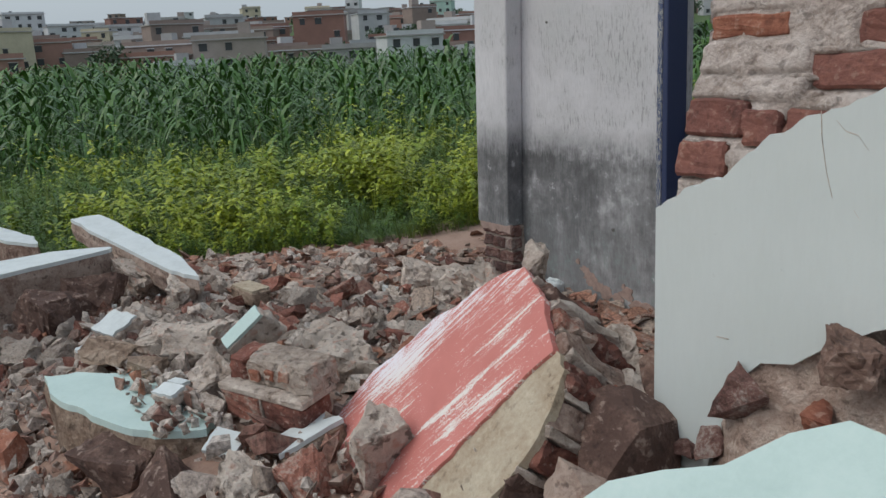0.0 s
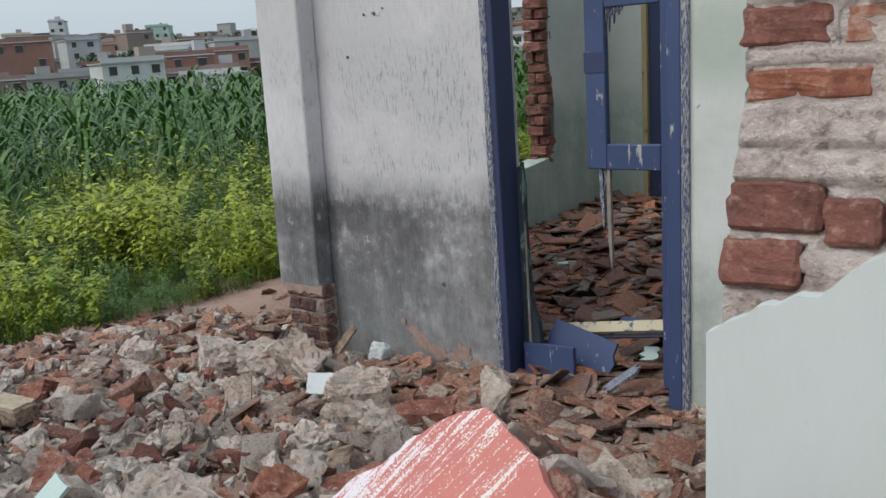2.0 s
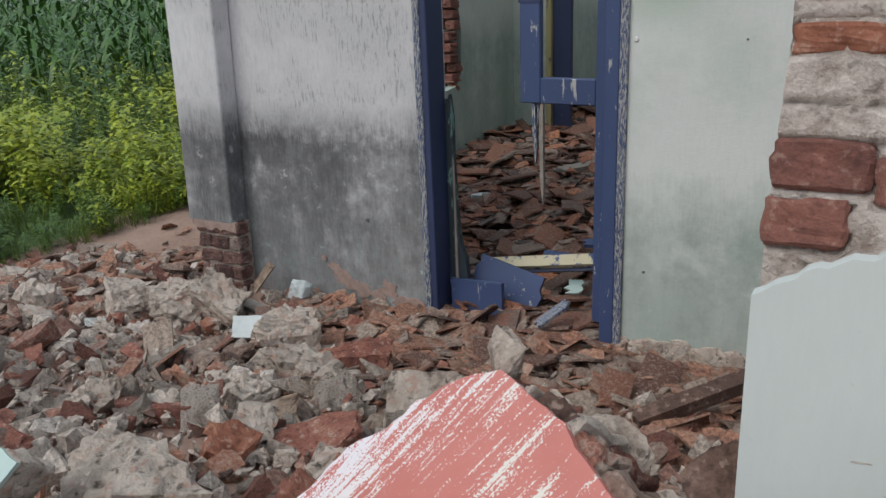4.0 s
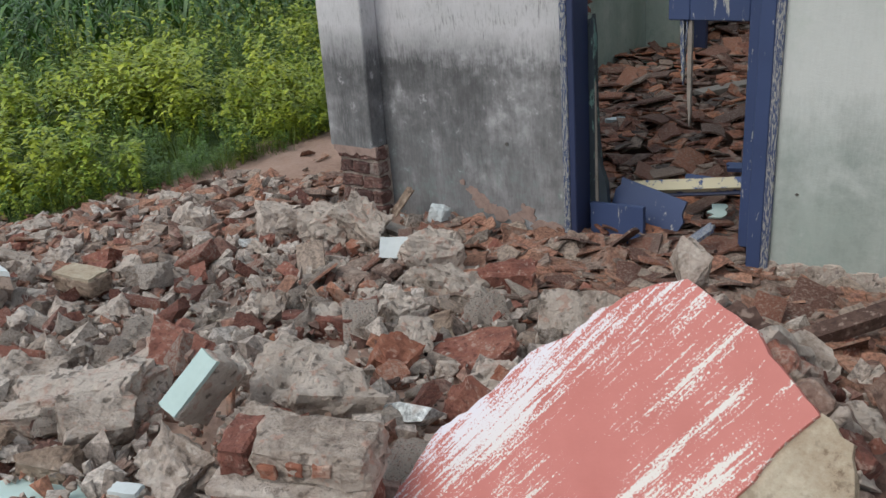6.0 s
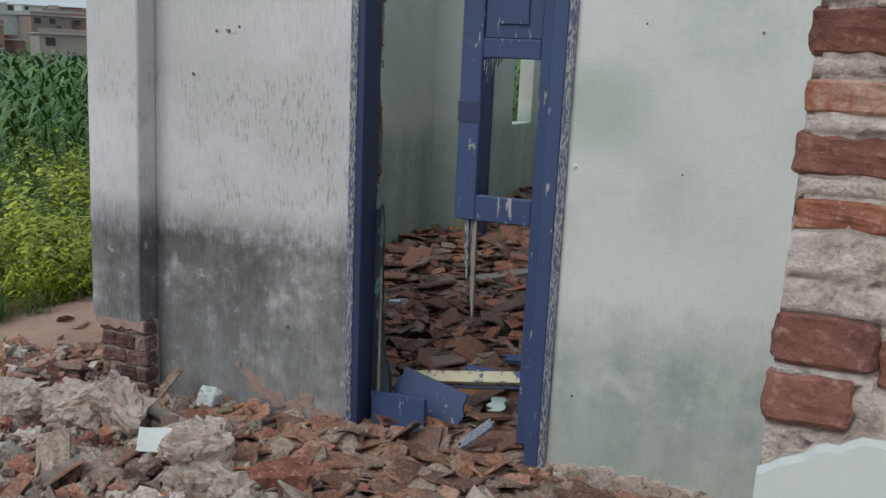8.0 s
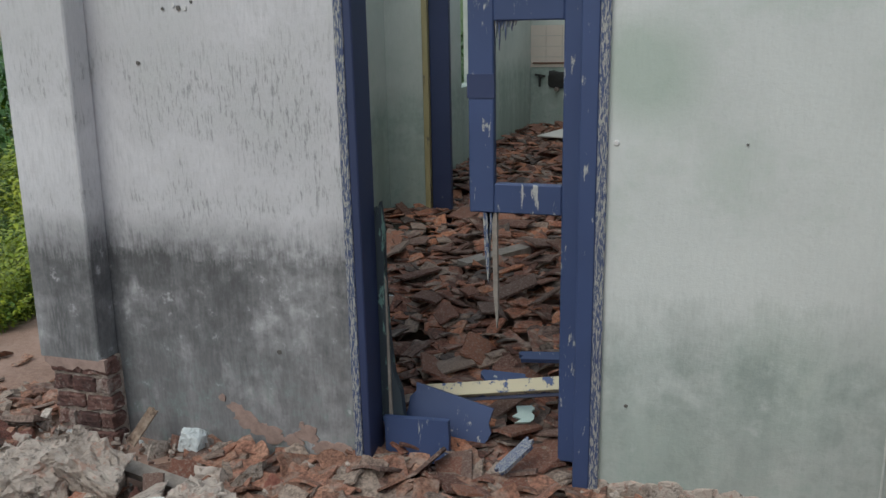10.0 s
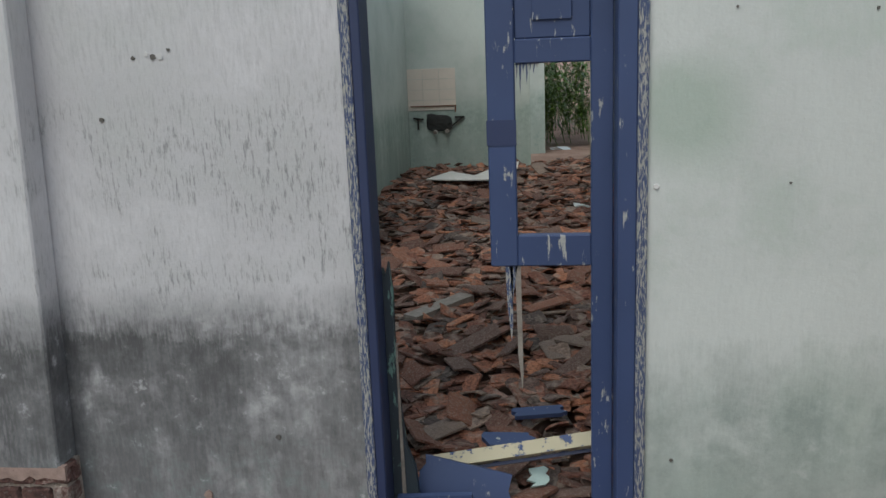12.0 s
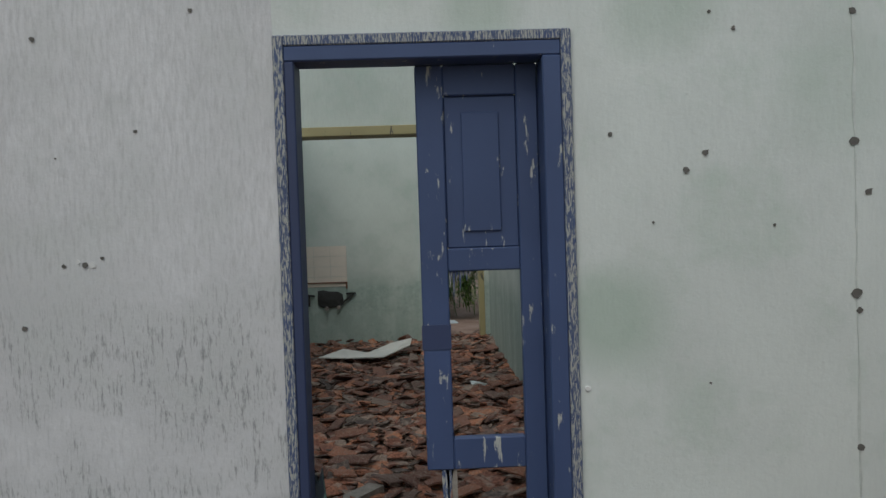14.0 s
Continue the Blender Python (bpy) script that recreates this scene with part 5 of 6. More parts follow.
def tile_shard(w, l, arc, thick=0.075):
    """A broken bit of a half-round tile, unit width."""
    n, vs = 5, []
    rows = 3
    cut = rs.uniform(-0.18, 0.18, (rows, 2))
    for r in range(rows):
        for i in range(n):
            a = (i / (n - 1) - 0.5) * arc
            rad = w / arc if arc > 0.05 else 1
            y = (r / (rows - 1) - 0.5) * l + cut[r][0] * 0.4 * (i / n - 0.5) + (rs.uniform(-0.05, 0.05) if r in (0, rows - 1) else 0)
            vs.append((rad * math.sin(a), y, rad * (math.cos(a) - 1)))
    vs = np.array(vs)
    vs[:, 2] -= vs[:, 2].mean()
    low = vs - np.array((0, 0, thick))
    f = []
    N = n * rows
    for r in range(rows - 1):
        for i in range(n - 1):
            a, b2, c, d = r * n + i, r * n + i + 1, (r + 1) * n + i + 1, (r + 1) * n + i
            f += [(a, b2, c), (a, c, d), (a + N, c + N, b2 + N), (a + N, d + N, c + N)]
    ring = [i for i in range(n)] + [r * n + n - 1 for r in range(1, rows)] + [(rows - 1) * n + i for i in range(n - 2, -1, -1)] + [r * n for r in range(rows - 2, 0, -1)]
    for i in range(len(ring)):
        a, b2 = ring[i], ring[(i + 1) % len(ring)]
        f += [(a, a + N, b2 + N), (a, b2 + N, b2)]
    return np.vstack([vs, low]), np.array(f)


SHARDS = [tile_shard(rs.uniform(0.6, 1.0), rs.uniform(0.7, 1.9), rs.uniform(0.12, 0.95)) for _ in range(14)]
SHARD_MESHES = [raw_mesh("roof_tile", v, f, TILE_ONE) for v, f in SHARDS]


def room_floor(x, y):
    return -0.04 + 0.10 * smooth(3.6, 4.6, y) + 0.05 * noise.noise(Vector((x * 1.4, y * 1.4, 3))) + 0.05 * smooth(4.0, 6.0, y)


def room_spot():
    x, y = rs.uniform(XL, XR), 3.45 + 8.6 * rs.rand() ** 1.3
    if y < 3.6 and not DL + 0.1 < x < DR - 0.1:
        return None
    if YP - 0.05 < y < YP + 0.25 and x < -3.94:
        return None
    if y > YF - 0.05 and not -2.7 < x < -1.95:
        return None
    return x, y, room_floor(x, y)


scatter("roof_tile_shards", 6400, room_spot, lambda: rs.uniform(0.04, 0.115), TILE_MIX, "thick layer of broken clay roof tiles covering the room floor", "roof tiles", SHARDS, 0.22, 0.45)
done = 0
while done < 230:
    s = room_spot()
    if s is None:
        continue
    x, y, z = s
    k = rs.uniform(0.10, 0.17)
    ob = new("roof_tile", SHARD_MESHES[rs.randint(14)])
    ob.matrix_world = pose(x, y, z + 0.05 + 0.2 * k, rs.normal(0, 14), rs.normal(0, 14), rs.uniform(0, 360)) @ Matrix.Scale(k, 4)
    tagged(ob, "broken half-round clay roof tile", "roof tile", "broken roof tiles on the floor")
    done += 1


def step_spot():
    x = rs.uniform(-3.75, -1.25)
    y = 3.42 - abs(rs.normal(0, 0.42))
    if y < 1.9 or (y > 3.33 and not DL < x < DR):
        return None
    return x, y, top(x, y)


scatter("roof_tile_shards", 950, step_spot, lambda: rs.uniform(0.05, 0.13), TILE_OUT, "orange broken roof tiles strewn before the door", "roof tiles", SHARDS, 0.3, 0.35)
for i in range(46):
    s = None
    while s is None:
        s = step_spot()
    x, y, z = s
    k = rs.uniform(0.09, 0.16)
    ob = new("roof_tile", SHARD_MESHES[rs.randint(14)])
    ob.matrix_world = pose(x, y, z + 0.03 + 0.2 * k, rs.normal(0, 16), rs.normal(0, 16), rs.uniform(0, 360)) @ Matrix.Scale(k, 4)
    tagged(ob, "broken orange clay roof tile", "roof tile", "broken roof tiles before the door")

# ---- broken door pieces in the doorway ----


def plank(name, a, b2, width, thick, mat, label, up=(0, -0.4, 1), category="plank", ragged=0.3):
    """A board from a to b2, its broad side facing the given way, with splintered ends."""
    a, b2, upv = Vector(a), Vector(b2), Vector(up)
    ax = (b2 - a).normalized()
    n2 = (upv - ax * upv.dot(ax)).normalized()
    side = n2.cross(ax)
    L = (b2 - a).length
    pts = []
    for i in range(6):
        pts.append((rnd.uniform(0, ragged) * width, -width / 2 + width * i / 5))
    right = [(L - rnd.uniform(0, ragged) * width, -width / 2 + width * i / 5) for i in range(6)][::-1]
    bm = bmesh.new()
    add_prism(bm, [(x, y, thick / 2) for x, y in pts + right], (0, 0, -thick))
    bmesh.ops.recalc_face_normals(bm, faces=bm.faces)
    ob = link_mesh(name, bm, mat)
    ob.matrix_world = Matrix([[ax[i], side[i], n2[i], a[i]] for i in range(3)] + [[0, 0, 0, 1]])
    return tagged(ob, label, category)


plank("door_board", (-3.07, 3.44, 0.035), (-2.82, 3.435, 0.05), 0.165, 0.025, BLUE, "short blue painted door board standing in the doorway", (0, -1, 0.05), ragged=0.05)
plank("door_board", (-3.03, 3.57, 0.13), (-2.70, 3.57, 0.05), 0.145, 0.022, BLUE, "blue painted door board leaning in the doorway", (0, -0.92, 0.35), ragged=0.2)
plank("door_board", (-2.98, 3.66, 0.125), (-2.42, 3.68, 0.215), 0.05, 0.03, CREAM, "splintered board with cream and blue paint", (0, -0.7, 0.7))
plank("door_board", (-2.98, 3.672, 0.095), (-2.42, 3.692, 0.185), 0.04, 0.02, BLUE_DARK, "dark splintered board edge", (0, -0.8, 0.5))
plank("door_board", (-2.83, 3.86, 0.12), (-2.62, 3.88, 0.11), 0.07, 0.02, BLUE, "piece of blue painted door lying on tiles", (0, -0.3, 1), ragged=0.5)
plank("door_board", (-2.72, 4.1, 0.12), (-2.5, 4.12, 0.13), 0.05, 0.02, BLUE, "splinter of blue painted door on the tiles", (0, -0.3, 1), ragged=0.6)
plank("wood_splinter", (-2.62, 3.30, 0.03), (-2.52, 3.42, 0.11), 0.045, 0.015, BLUE_WORN, "splinter of painted wood by the sill", (-0.4, -0.6, 0.6), ragged=0.6)
plank("plaster_flake", (-2.66, 3.70, 0.05), (-2.57, 3.73, 0.05), 0.07, 0.012, MINTFACE, "pale mint plaster flake", (0, -0.6, 0.8), "rubble", 0.5)

# what is left of the other leaf, still hung on the jamb
rem = tagged(empty("door_leaf", (-3.089, 3.49, 0), label="torn remains of the other door leaf, dark chipped wood", category="door"))
bm = bmesh.new()
add_prism(bm, [(0.0, -0.02, 0.08), (0.085, -0.02, 0.08), (0.075, -0.02, 0.20), (0.05, -0.02, 0.27), (0.035, -0.02, 0.42), (0.028, -0.02, 0.66), (0.03, -0.02, 0.80), (0.02, -0.02, 0.90), (0.008, -0.02, 0.85), (0.0, -0.02, 0.88)], (0, 0.03, 0))
bmesh.ops.recalc_face_normals(bm, faces=bm.faces)
part("torn_stile", bm, TEAL, rem, "teal and dark chipped paint")
bm = bmesh.new()
add_prism(bm, [(0.03, -0.028, 0.10), (0.042, -0.028, 0.10), (0.037, -0.028, 0.62), (0.032, -0.028, 0.64)], (0, 0.007, 0))
bmesh.ops.recalc_face_normals(bm, faces=bm.faces)
part("splinter", bm, RAWWOOD, rem)
# splinters hanging from the standing leaf
for x0, x1, x2, z0 in ((-2.702, -2.678, -2.687, 0.64), (-2.672, -2.655, -2.657, 0.48), (-2.69, -2.665, -2.683, 0.74)):
    bm = bmesh.new()
    o = leaf.location
    add_prism(bm, [(x0 - o.x, LY0 + 0.008 - o.y, 0.886), (x1 - o.x, LY0 + 0.008 - o.y, 0.886), (x2 + 0.004 - o.x, LY0 + 0.008 - o.y, z0 + 0.05), (x2 - o.x, LY0 + 0.008 - o.y, z0), (x0 + 0.004 - o.x, LY0 + 0.008 - o.y, z0 + 0.12)], (0, 0.018, 0))
    bmesh.ops.recalc_face_normals(bm, faces=bm.faces)
    part("splinter", bm, RAWWOOD if z0 < 0.5 else BLUE_WORN, leaf)
for k in range(7):
    bm = bmesh.new()
    x = -2.66 + k * 0.01
    o = leaf.location
    L = (0.05, 0.09, 0.03, 0.06, 0.02, 0.03, 0.015)[k]
    add_prism(bm, [(x - o.x, LY0 + 0.01 - o.y, 1.49), (x + 0.009 - o.x, LY0 + 0.01 - o.y, 1.49), (x + 0.003 - o.x, LY0 + 0.01 - o.y, 1.49 - L)], (0, 0.015, 0))
    bmesh.ops.recalc_face_normals(bm, faces=bm.faces)
    part("splinter", bm, BLUE_WORN, leaf)

# ---- inside: inner door frame, wash basin remains, sheet ----
inner = tagged(empty("door_frame", (-3.95, YP, 0), label="inner door frame with ochre front edge and dark blue side", category="door frame"), kind="structure")
child_box("jamb", inner, -3.97, -3.93, YP - 0.02, YP + 0.21, -0.05, 2.235, YELLOW)
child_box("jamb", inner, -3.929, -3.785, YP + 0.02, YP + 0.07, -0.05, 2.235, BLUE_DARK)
child_box("head", inner, -3.97, XR - 0.002, YP - 0.02, YP + 0.21, 2.235, 2.298, YELLOW)
back_frame = tagged(empty("door_frame", (-1.93, YF, 0), label="ochre wooden post of the back doorway", category="door frame"), kind="structure")
child_box("jamb", back_frame, -1.97, -1.902, YF - 0.01, YF + 0.19, -0.05, 2.095, YELLOW)
TILEWHITE = plain("cream_wall_tile", (0.70, 0.62, 0.54), 0.35, 0.08, 3)
basin = tagged(empty("tiled_splashback", (-3.95, YF, 1.12), label="cream tiled splashback on the back wall, basin torn off", category="tiles"))
for i in range(3):
    for j in range(4):
        bm = bmesh.new()
        add_box(bm, -0.31 + i * 0.207, -0.31 + i * 0.207 + 0.204, -0.012, -0.001, -0.26 + j * 0.13, -0.26 + j * 0.13 + 0.127, 0.002)
        part("tile", bm, TILEWHITE, basin)
rust = plain("rusty_brown_strip", (0.20, 0.095, 0.06), 0.8)
child_box("strip", basin, -4.22, -3.64, YF - 0.03, YF - 0.013, 0.905, 0.922, rust)
child_box("strip", basin, -3.66, -3.64, YF - 0.03, YF - 0.013, 0.83, 0.905, rust)
SOOT = plain("dark_hole", (0.035, 0.035, 0.034), 0.9)
br = tagged(empty("basin_bracket", (-3.86, YF, 0.68), label="broken black basin bracket and pipe stubs on the wall", category="bracket"))
v, f = chunk(rs, (0.34, 0.07, 0.22), 3, 6, 0.2, 0.08)
ob = new("broken_plate", raw_mesh("broken_plate", v, f, SOOT))
ob.parent, ob.location = br, (0.0, -0.02, 0.02)
for px, pz in ((-0.05, -0.09), (0.10, -0.08)):
    bm = bmesh.new()
    bmesh.ops.create_cone(bm, cap_ends=True, segments=10, radius1=0.028, radius2=0.024, depth=0.10, matrix=pose(px, -0.05, pz, 90))
    part("pipe_stub", bm, RAWWOOD, br)
for a, b2 in (((-0.27, 0.08), (-0.27, -0.06)), ((0.12, -0.05), (0.30, 0.09)), ((0.2, 0.09), (0.32, 0.09)), ((-0.33, 0.09), (-0.2, 0.07))):
    bm = bmesh.new()
    d = Vector((b2[0] - a[0], 0, b2[1] - a[1]))
    s2 = Vector((d.z, 0, -d.x)).normalized() * 0.011
    A, B = Vector((a[0], -0.04, a[1])), Vector((b2[0], -0.04, b2[1]))
    add_prism(bm, [A - s2, B - s2, B + s2, A + s2], (0, 0.03, 0))
    bmesh.ops.recalc_face_normals(bm, faces=bm.faces)
    part("arm", bm, SOOT, br)
bm = bmesh.new()
pts = [(-3.85, 10.2), (-3.5, 10.05), (-3.15, 10.2), (-2.86, 10.6), (-2.84, 10.72), (-3.08, 10.65), (-3.33, 10.4), (-3.6, 10.42)]
add_prism(bm, [(x, y, 0.19 + 0.15 * (y - 10.05) + 0.03 * math.sin(i * 1.9)) for i, (x, y) in enumerate(pts)], (0, 0, -0.012))
bmesh.ops.recalc_face_normals(bm, faces=bm.faces)
tagged(link_mesh("torn_sheet", bm, plain("grey_white_sheet", (0.60, 0.58, 0.54), 0.8, 0.1)), "torn pale sheet lying on the broken tiles", "sheet")
for at, d, tn in (((-2.22, 8.6, 0.15), (0.17, 0.06, 0.05), (5, 12, 20)), ((-3.55, 4.69, 0.12), (0.12, 0.08, 0.03), (5, 5, 30)), ((-3.0, 8.2, 0.14), (0.1, 0.06, 0.03), (0, 5, 10)), ((-3.4, 6.6, 0.13), (0.10, 0.07, 0.02), (0, 5, 60)), ((-2.3, 14.0, 0.1), (0.3, 0.2, 0.04), (0, 5, 60))):
    lump("plaster_flake", at, d, WHITEPLASTER, tn, "white plaster flake on the broken tiles", 4, 0.6, 0.03, 2)
plank("wood_beam", (-3.30, 5.25, 0.15), (-3.02, 5.65, 0.16), 0.10, 0.05, RAWWOOD, "short grey wooden beam lying on the tiles", (0, 0, 1), "beam", 0.1)
plank("wood_stick", (-3.42, 2.92, 0.02), (-3.98, 3.05, 0.02), 0.05, 0.03, RAWWOOD, "stick of weathered wood", (0, -0.3, 1), "stick", 0.2)
plank("wood_stick", (-3.99, 3.20, 0.0), (-3.925, 3.28, 0.12), 0.035, 0.02, BODY, "brown splinter of wood leaning on the wall", (0.2, -1, 0.1), "stick", 0.3)
plank("wood_stick", (-2.05, 2.75, 0.03), (-1.72, 3.0, 0.15), 0.055, 0.05, DARKCHUNK, "dark weathered wood piece among the tiles", (0, -0.3, 1), "stick", 0.3)
# broken jamb bricks of the gap in the west wall
gap = bpy.data.objects["wall_west_near"]
z = 0.56
k = 0
while z < 3.0:
    for x in ((XO + 0.038, XL - 0.036) if k % 2 == 0 else (XO + 0.075,)):
        set_brick(gap, rnd.choice(HEADERS), (x, 5.725 + rnd.uniform(-0.03, 0.035), z), (0, rnd.uniform(-3, 3), rnd.uniform(-4, 4)), (0.62 if k % 2 == 0 else 1.3, 1.8, 1.1))
    z += 0.072
    k += 1

# fine crumbs over the whole heap
scatter("rubble_crumbs", 9000, heap_spot, lambda: min(0.035, 0.011 * math.exp(rs.normal(0.1, 0.45))), RUBBLE_MIX, "fine crumbs of mortar and brick over the heap", "rubble", rise=0.9)

# ---- weeds along the field edge ----
vr = np.random.RandomState(77)


def leaf_quads(base, direction, length, width, droop, n=2):
    """A folded leaf of n segments; returns points and triangles."""
    d = np.array(direction, float)
    d /= np.linalg.norm(d)
    side = np.cross(d, (0, 0, 1))
    side /= max(1e-6, np.linalg.norm(side))
    pts, tris = [], []
    for i in range(n + 1):
        t = i / n
        p = np.array(base) + d * length * t - np.array((0, 0, 1)) * droop * length * t * t
        w = width * (1 - t) ** 0.7 * (0.45 + 0.55 * min(1, t * 5 + 0.3)) if i < n else 0.0
        pts += [p + side * w / 2, p - side * w / 2]
    for i in range(n):
        a = 2 * i
        tris += [(a, a + 1, a + 3), (a, a + 3, a + 2)]
    return pts, tris


def weed_plant(rs, height, leaves, leaf, bare=0.1):
    vs, fs = [], []

    def add(p, t):
        k = len(vs)
        vs.extend(p)
        fs.extend([(a + k, b + k, c + k) for a, b, c in t])

    stems = rs.randint(2, 5)
    for s in range(stems):
        lean = rs.normal(0, 0.22, 2)
        h = height * rs.uniform(0.65, 1.0)
        tip = np.array((lean[0] * h, lean[1] * h, h))
        add(*leaf_quads((0, 0, 0), tip, np.linalg.norm(tip), 0.008, 0.0, 1))
        for i in range(leaves // stems):
            t = bare + (1 - bare) * (rs.rand() ** 0.75)
            a = rs.uniform(0, 6.28)
            out = rs.uniform(0.0, 0.12) * (1.15 - t) * height * 1.4
            base = tip * t + np.array((math.cos(a), math.sin(a), 0.2)) * out
            add(*leaf_quads(base, (math.cos(a), math.sin(a), rs.uniform(-0.3, 0.7)), leaf * rs.uniform(0.5, 1.0), leaf * rs.uniform(0.5, 0.8), 0.4, 2))
    return np.array(vs), np.array(fs)


WEEDS_Y = [weed_plant(vr, 0.50, 110, 0.060) for _ in range(8)]
WEEDS_G = [weed_plant(vr, 0.36, 96, 0.040) for _ in range(8)]


def edge_of_grass(y):
    """x of the border between rubble and weeds."""
    if y < 3.0:
        return -6.30 + 0.40 * (y - 0.6)
    return -5.40 + 0.10 * (y - 3.0) - 0.30 * max(0, y - 3.9)


def sow(name, plants, count, mat, label, dense, hscale):
    vs, fs, k, done = [], [], 0, 0
    while done < count:
        y = vr.uniform(-2.5, 13.5)
        d = (vr.rand() ** 1.5) * 6.5
        x = edge_of_grass(y) - 0.05 - d
        if vr.rand() > dense(x, y, d):
            continue
        v, f = plants[vr.randint(len(plants))]
        s = hscale(d) * vr.uniform(0.7, 1.2)
        a = vr.uniform(0, 6.28)
        R = np.array(((math.cos(a), -math.sin(a), 0), (math.sin(a), math.cos(a), 0), (0, 0, 1)))
        vs.append((v * s) @ R.T + np.array((x, y, land(x, y) - 0.02)))
        fs.append(f + k)
        k += len(v)
        done += 1
    ob = new(name, raw_mesh(name, np.vstack(vs), np.vstack(fs), mat))
    return tagged(ob, label, "weeds", kind="stuff")


def patchy(x, y, s, o):
    return smooth(-0.1, 0.35, noise.noise(Vector((x * s + o, y * s, 1.7))))


sow("yellow_weeds", WEEDS_Y, 1500, WEED, "yellow-green leafy weeds along the field edge", lambda x, y, d: (0.08 + 0.92 * patchy(x, y, 0.7, 0)) * (1 if d < 2.6 else 0.22) * (0.05 + 0.95 * smooth(1.0, 3.4, y)), lambda d: 0.62 + 0.50 * smooth(0, 1.2, d))
sow("green_weeds", WEEDS_G, 3300, WEED_DARK, "dense low green weeds and grass", lambda x, y, d: 1.0, lambda d: 0.55 + 0.50 * smooth(0, 2.5, d))


def grass_tuft(rs):
    vs, fs = [], []
    for i in range(22):
        a = rs.uniform(0, 6.28)
        b = (rs.normal(0, 0.06), rs.normal(0, 0.06), 0)
        p, t = leaf_quads(b, (math.cos(a) * 0.3, math.sin(a) * 0.3, 1), rs.uniform(0.15, 0.38), 0.010, 0.12, 2)
        k = len(vs)
        vs.extend(p)
        fs.extend([(q + k, r + k, s + k) for q, r, s in t])
    return np.array(vs), np.array(fs)


sow("grass_tufts", [grass_tuft(vr) for _ in range(6)], 2600, leafy("meadow_grass", (0.085, 0.145, 0.02), (0.19, 0.24, 0.04)), "thin meadow grass among the weeds", lambda x, y, d: 1.0, lambda d: 0.55 + 0.6 * smooth(0, 3, d))

# ---- corn field ----


def corn_plant(rs, height):
    vs, fs = [], []

    def add(p, t):
        k = len(vs)
        vs.extend(p)
        fs.extend([(a + k, b + k, c + k) for a, b, c in t])

    for s in range(3):
        a0 = s * 2.094
        add([np.array((0.013 * math.cos(a0), 0.013 * math.sin(a0), 0)), np.array((0.013 * math.cos(a0 + 2.094), 0.013 * math.sin(a0 + 2.094), 0)), np.array((0, 0, height * 0.95))], [(0, 1, 2)])
    turn = rs.uniform(0, 6.28)
    n = rs.randint(12, 15)
    for i in range(n):
        t = 0.12 + 0.83 * i / (n - 1)
        a = turn + (i % 2) * math.pi + rs.normal(0, 0.35)
        up = rs.uniform(0.9, 2.4) if t > 0.75 else rs.uniform(0.45, 1.5)
        L = height * rs.uniform(0.42, 0.74) * (0.75 if t > 0.85 else 1)
        add(*leaf_quads((0, 0, height * t), (math.cos(a), math.sin(a), up), L, rs.uniform(0.045, 0.075), rs.uniform(0.5, 1.6), 6))
    return np.array(vs), np.array(fs)


CORNS = [corn_plant(vr, 1.34) for _ in range(9)]
CORN_MESHES = [raw_mesh("corn_plant", v, f, CORN) for v, f in CORNS]
c0 = np.array((-9.3, 6.3))                      # a point on the near edge of the field
cd = np.array((-0.55, -0.835))                   # along the edge
cp = np.array((-0.835, 0.55))                    # into the field
vs, fs, k, singles = [], [], 0, 0
for row in range(30):
    depth = row * 0.72
    step = 0.31 if row < 8 else 0.38
    for s in np.arange(-16, 15 + depth * 0.6, step):
        q = c0 + cd * (s + vr.normal(0, 0.06)) + cp * (depth + vr.normal(0, 0.07) + 0.5 * noise.noise(Vector((s * 0.4, row, 0))))
        if row > 7 and vr.rand() < 0.25:
            continue
        sc = vr.uniform(0.74, 1.18) * (0.86 if row == 0 else 1)
        a = vr.uniform(0, 6.28)
        i = vr.randint(len(CORNS))
        z = land(*q) - 0.02
        if row < 4 and -3 < s < 14 and singles < 250:
            ob = new("corn_plant", CORN_MESHES[i])
            ob.matrix_world = pose(q[0], q[1], z, 0, 0, math.degrees(a)) @ Matrix.Scale(sc, 4)
            tagged(ob, "green young corn plant with long drooping leaves", "corn", "corn plants of the near rows")
            singles += 1
            continue
        v, f = CORNS[i]
        R = np.array(((math.cos(a), -math.sin(a), 0), (math.sin(a), math.cos(a), 0), (0, 0, 1)))
        vs.append((v * sc) @ R.T + np.array((q[0], q[1], z)))
        fs.append(f + k)
        k += len(v)
tagged(new("corn_field", raw_mesh("corn_field", np.vstack(vs), np.vstack(fs), CORN)), "wide field of tall green corn", "corn", kind="stuff")

TALL = [weed_plant(vr, 0.95, 44, 0.06, 0.35) for _ in range(5)]
sow("tall_weeds", TALL, 130, WEED, "tall thin yellow-green weed stalks", lambda x, y, d: 1.0 if 0.5 < d < 5 else 0.0, lambda d: 0.95)

# bush beyond the back yard
vs, fs, k = [], [], 0
for i in range(420):
    v, f = WEEDS_G[vr.randint(8)]
    p = (vr.uniform(-4.5, 0.5), vr.uniform(15.3, 16.8), vr.uniform(-0.1, 2.2))
    vs.append(v * vr.uniform(1.5, 2.2) + np.array(p))
    fs.append(f + k)
    k += len(v)
tagged(new("yard_bushes", raw_mesh("yard_bushes", np.vstack(vs), np.vstack(fs), WEED_DARK)), "leafy green bushes behind the yard wall", "bushes", kind="stuff")

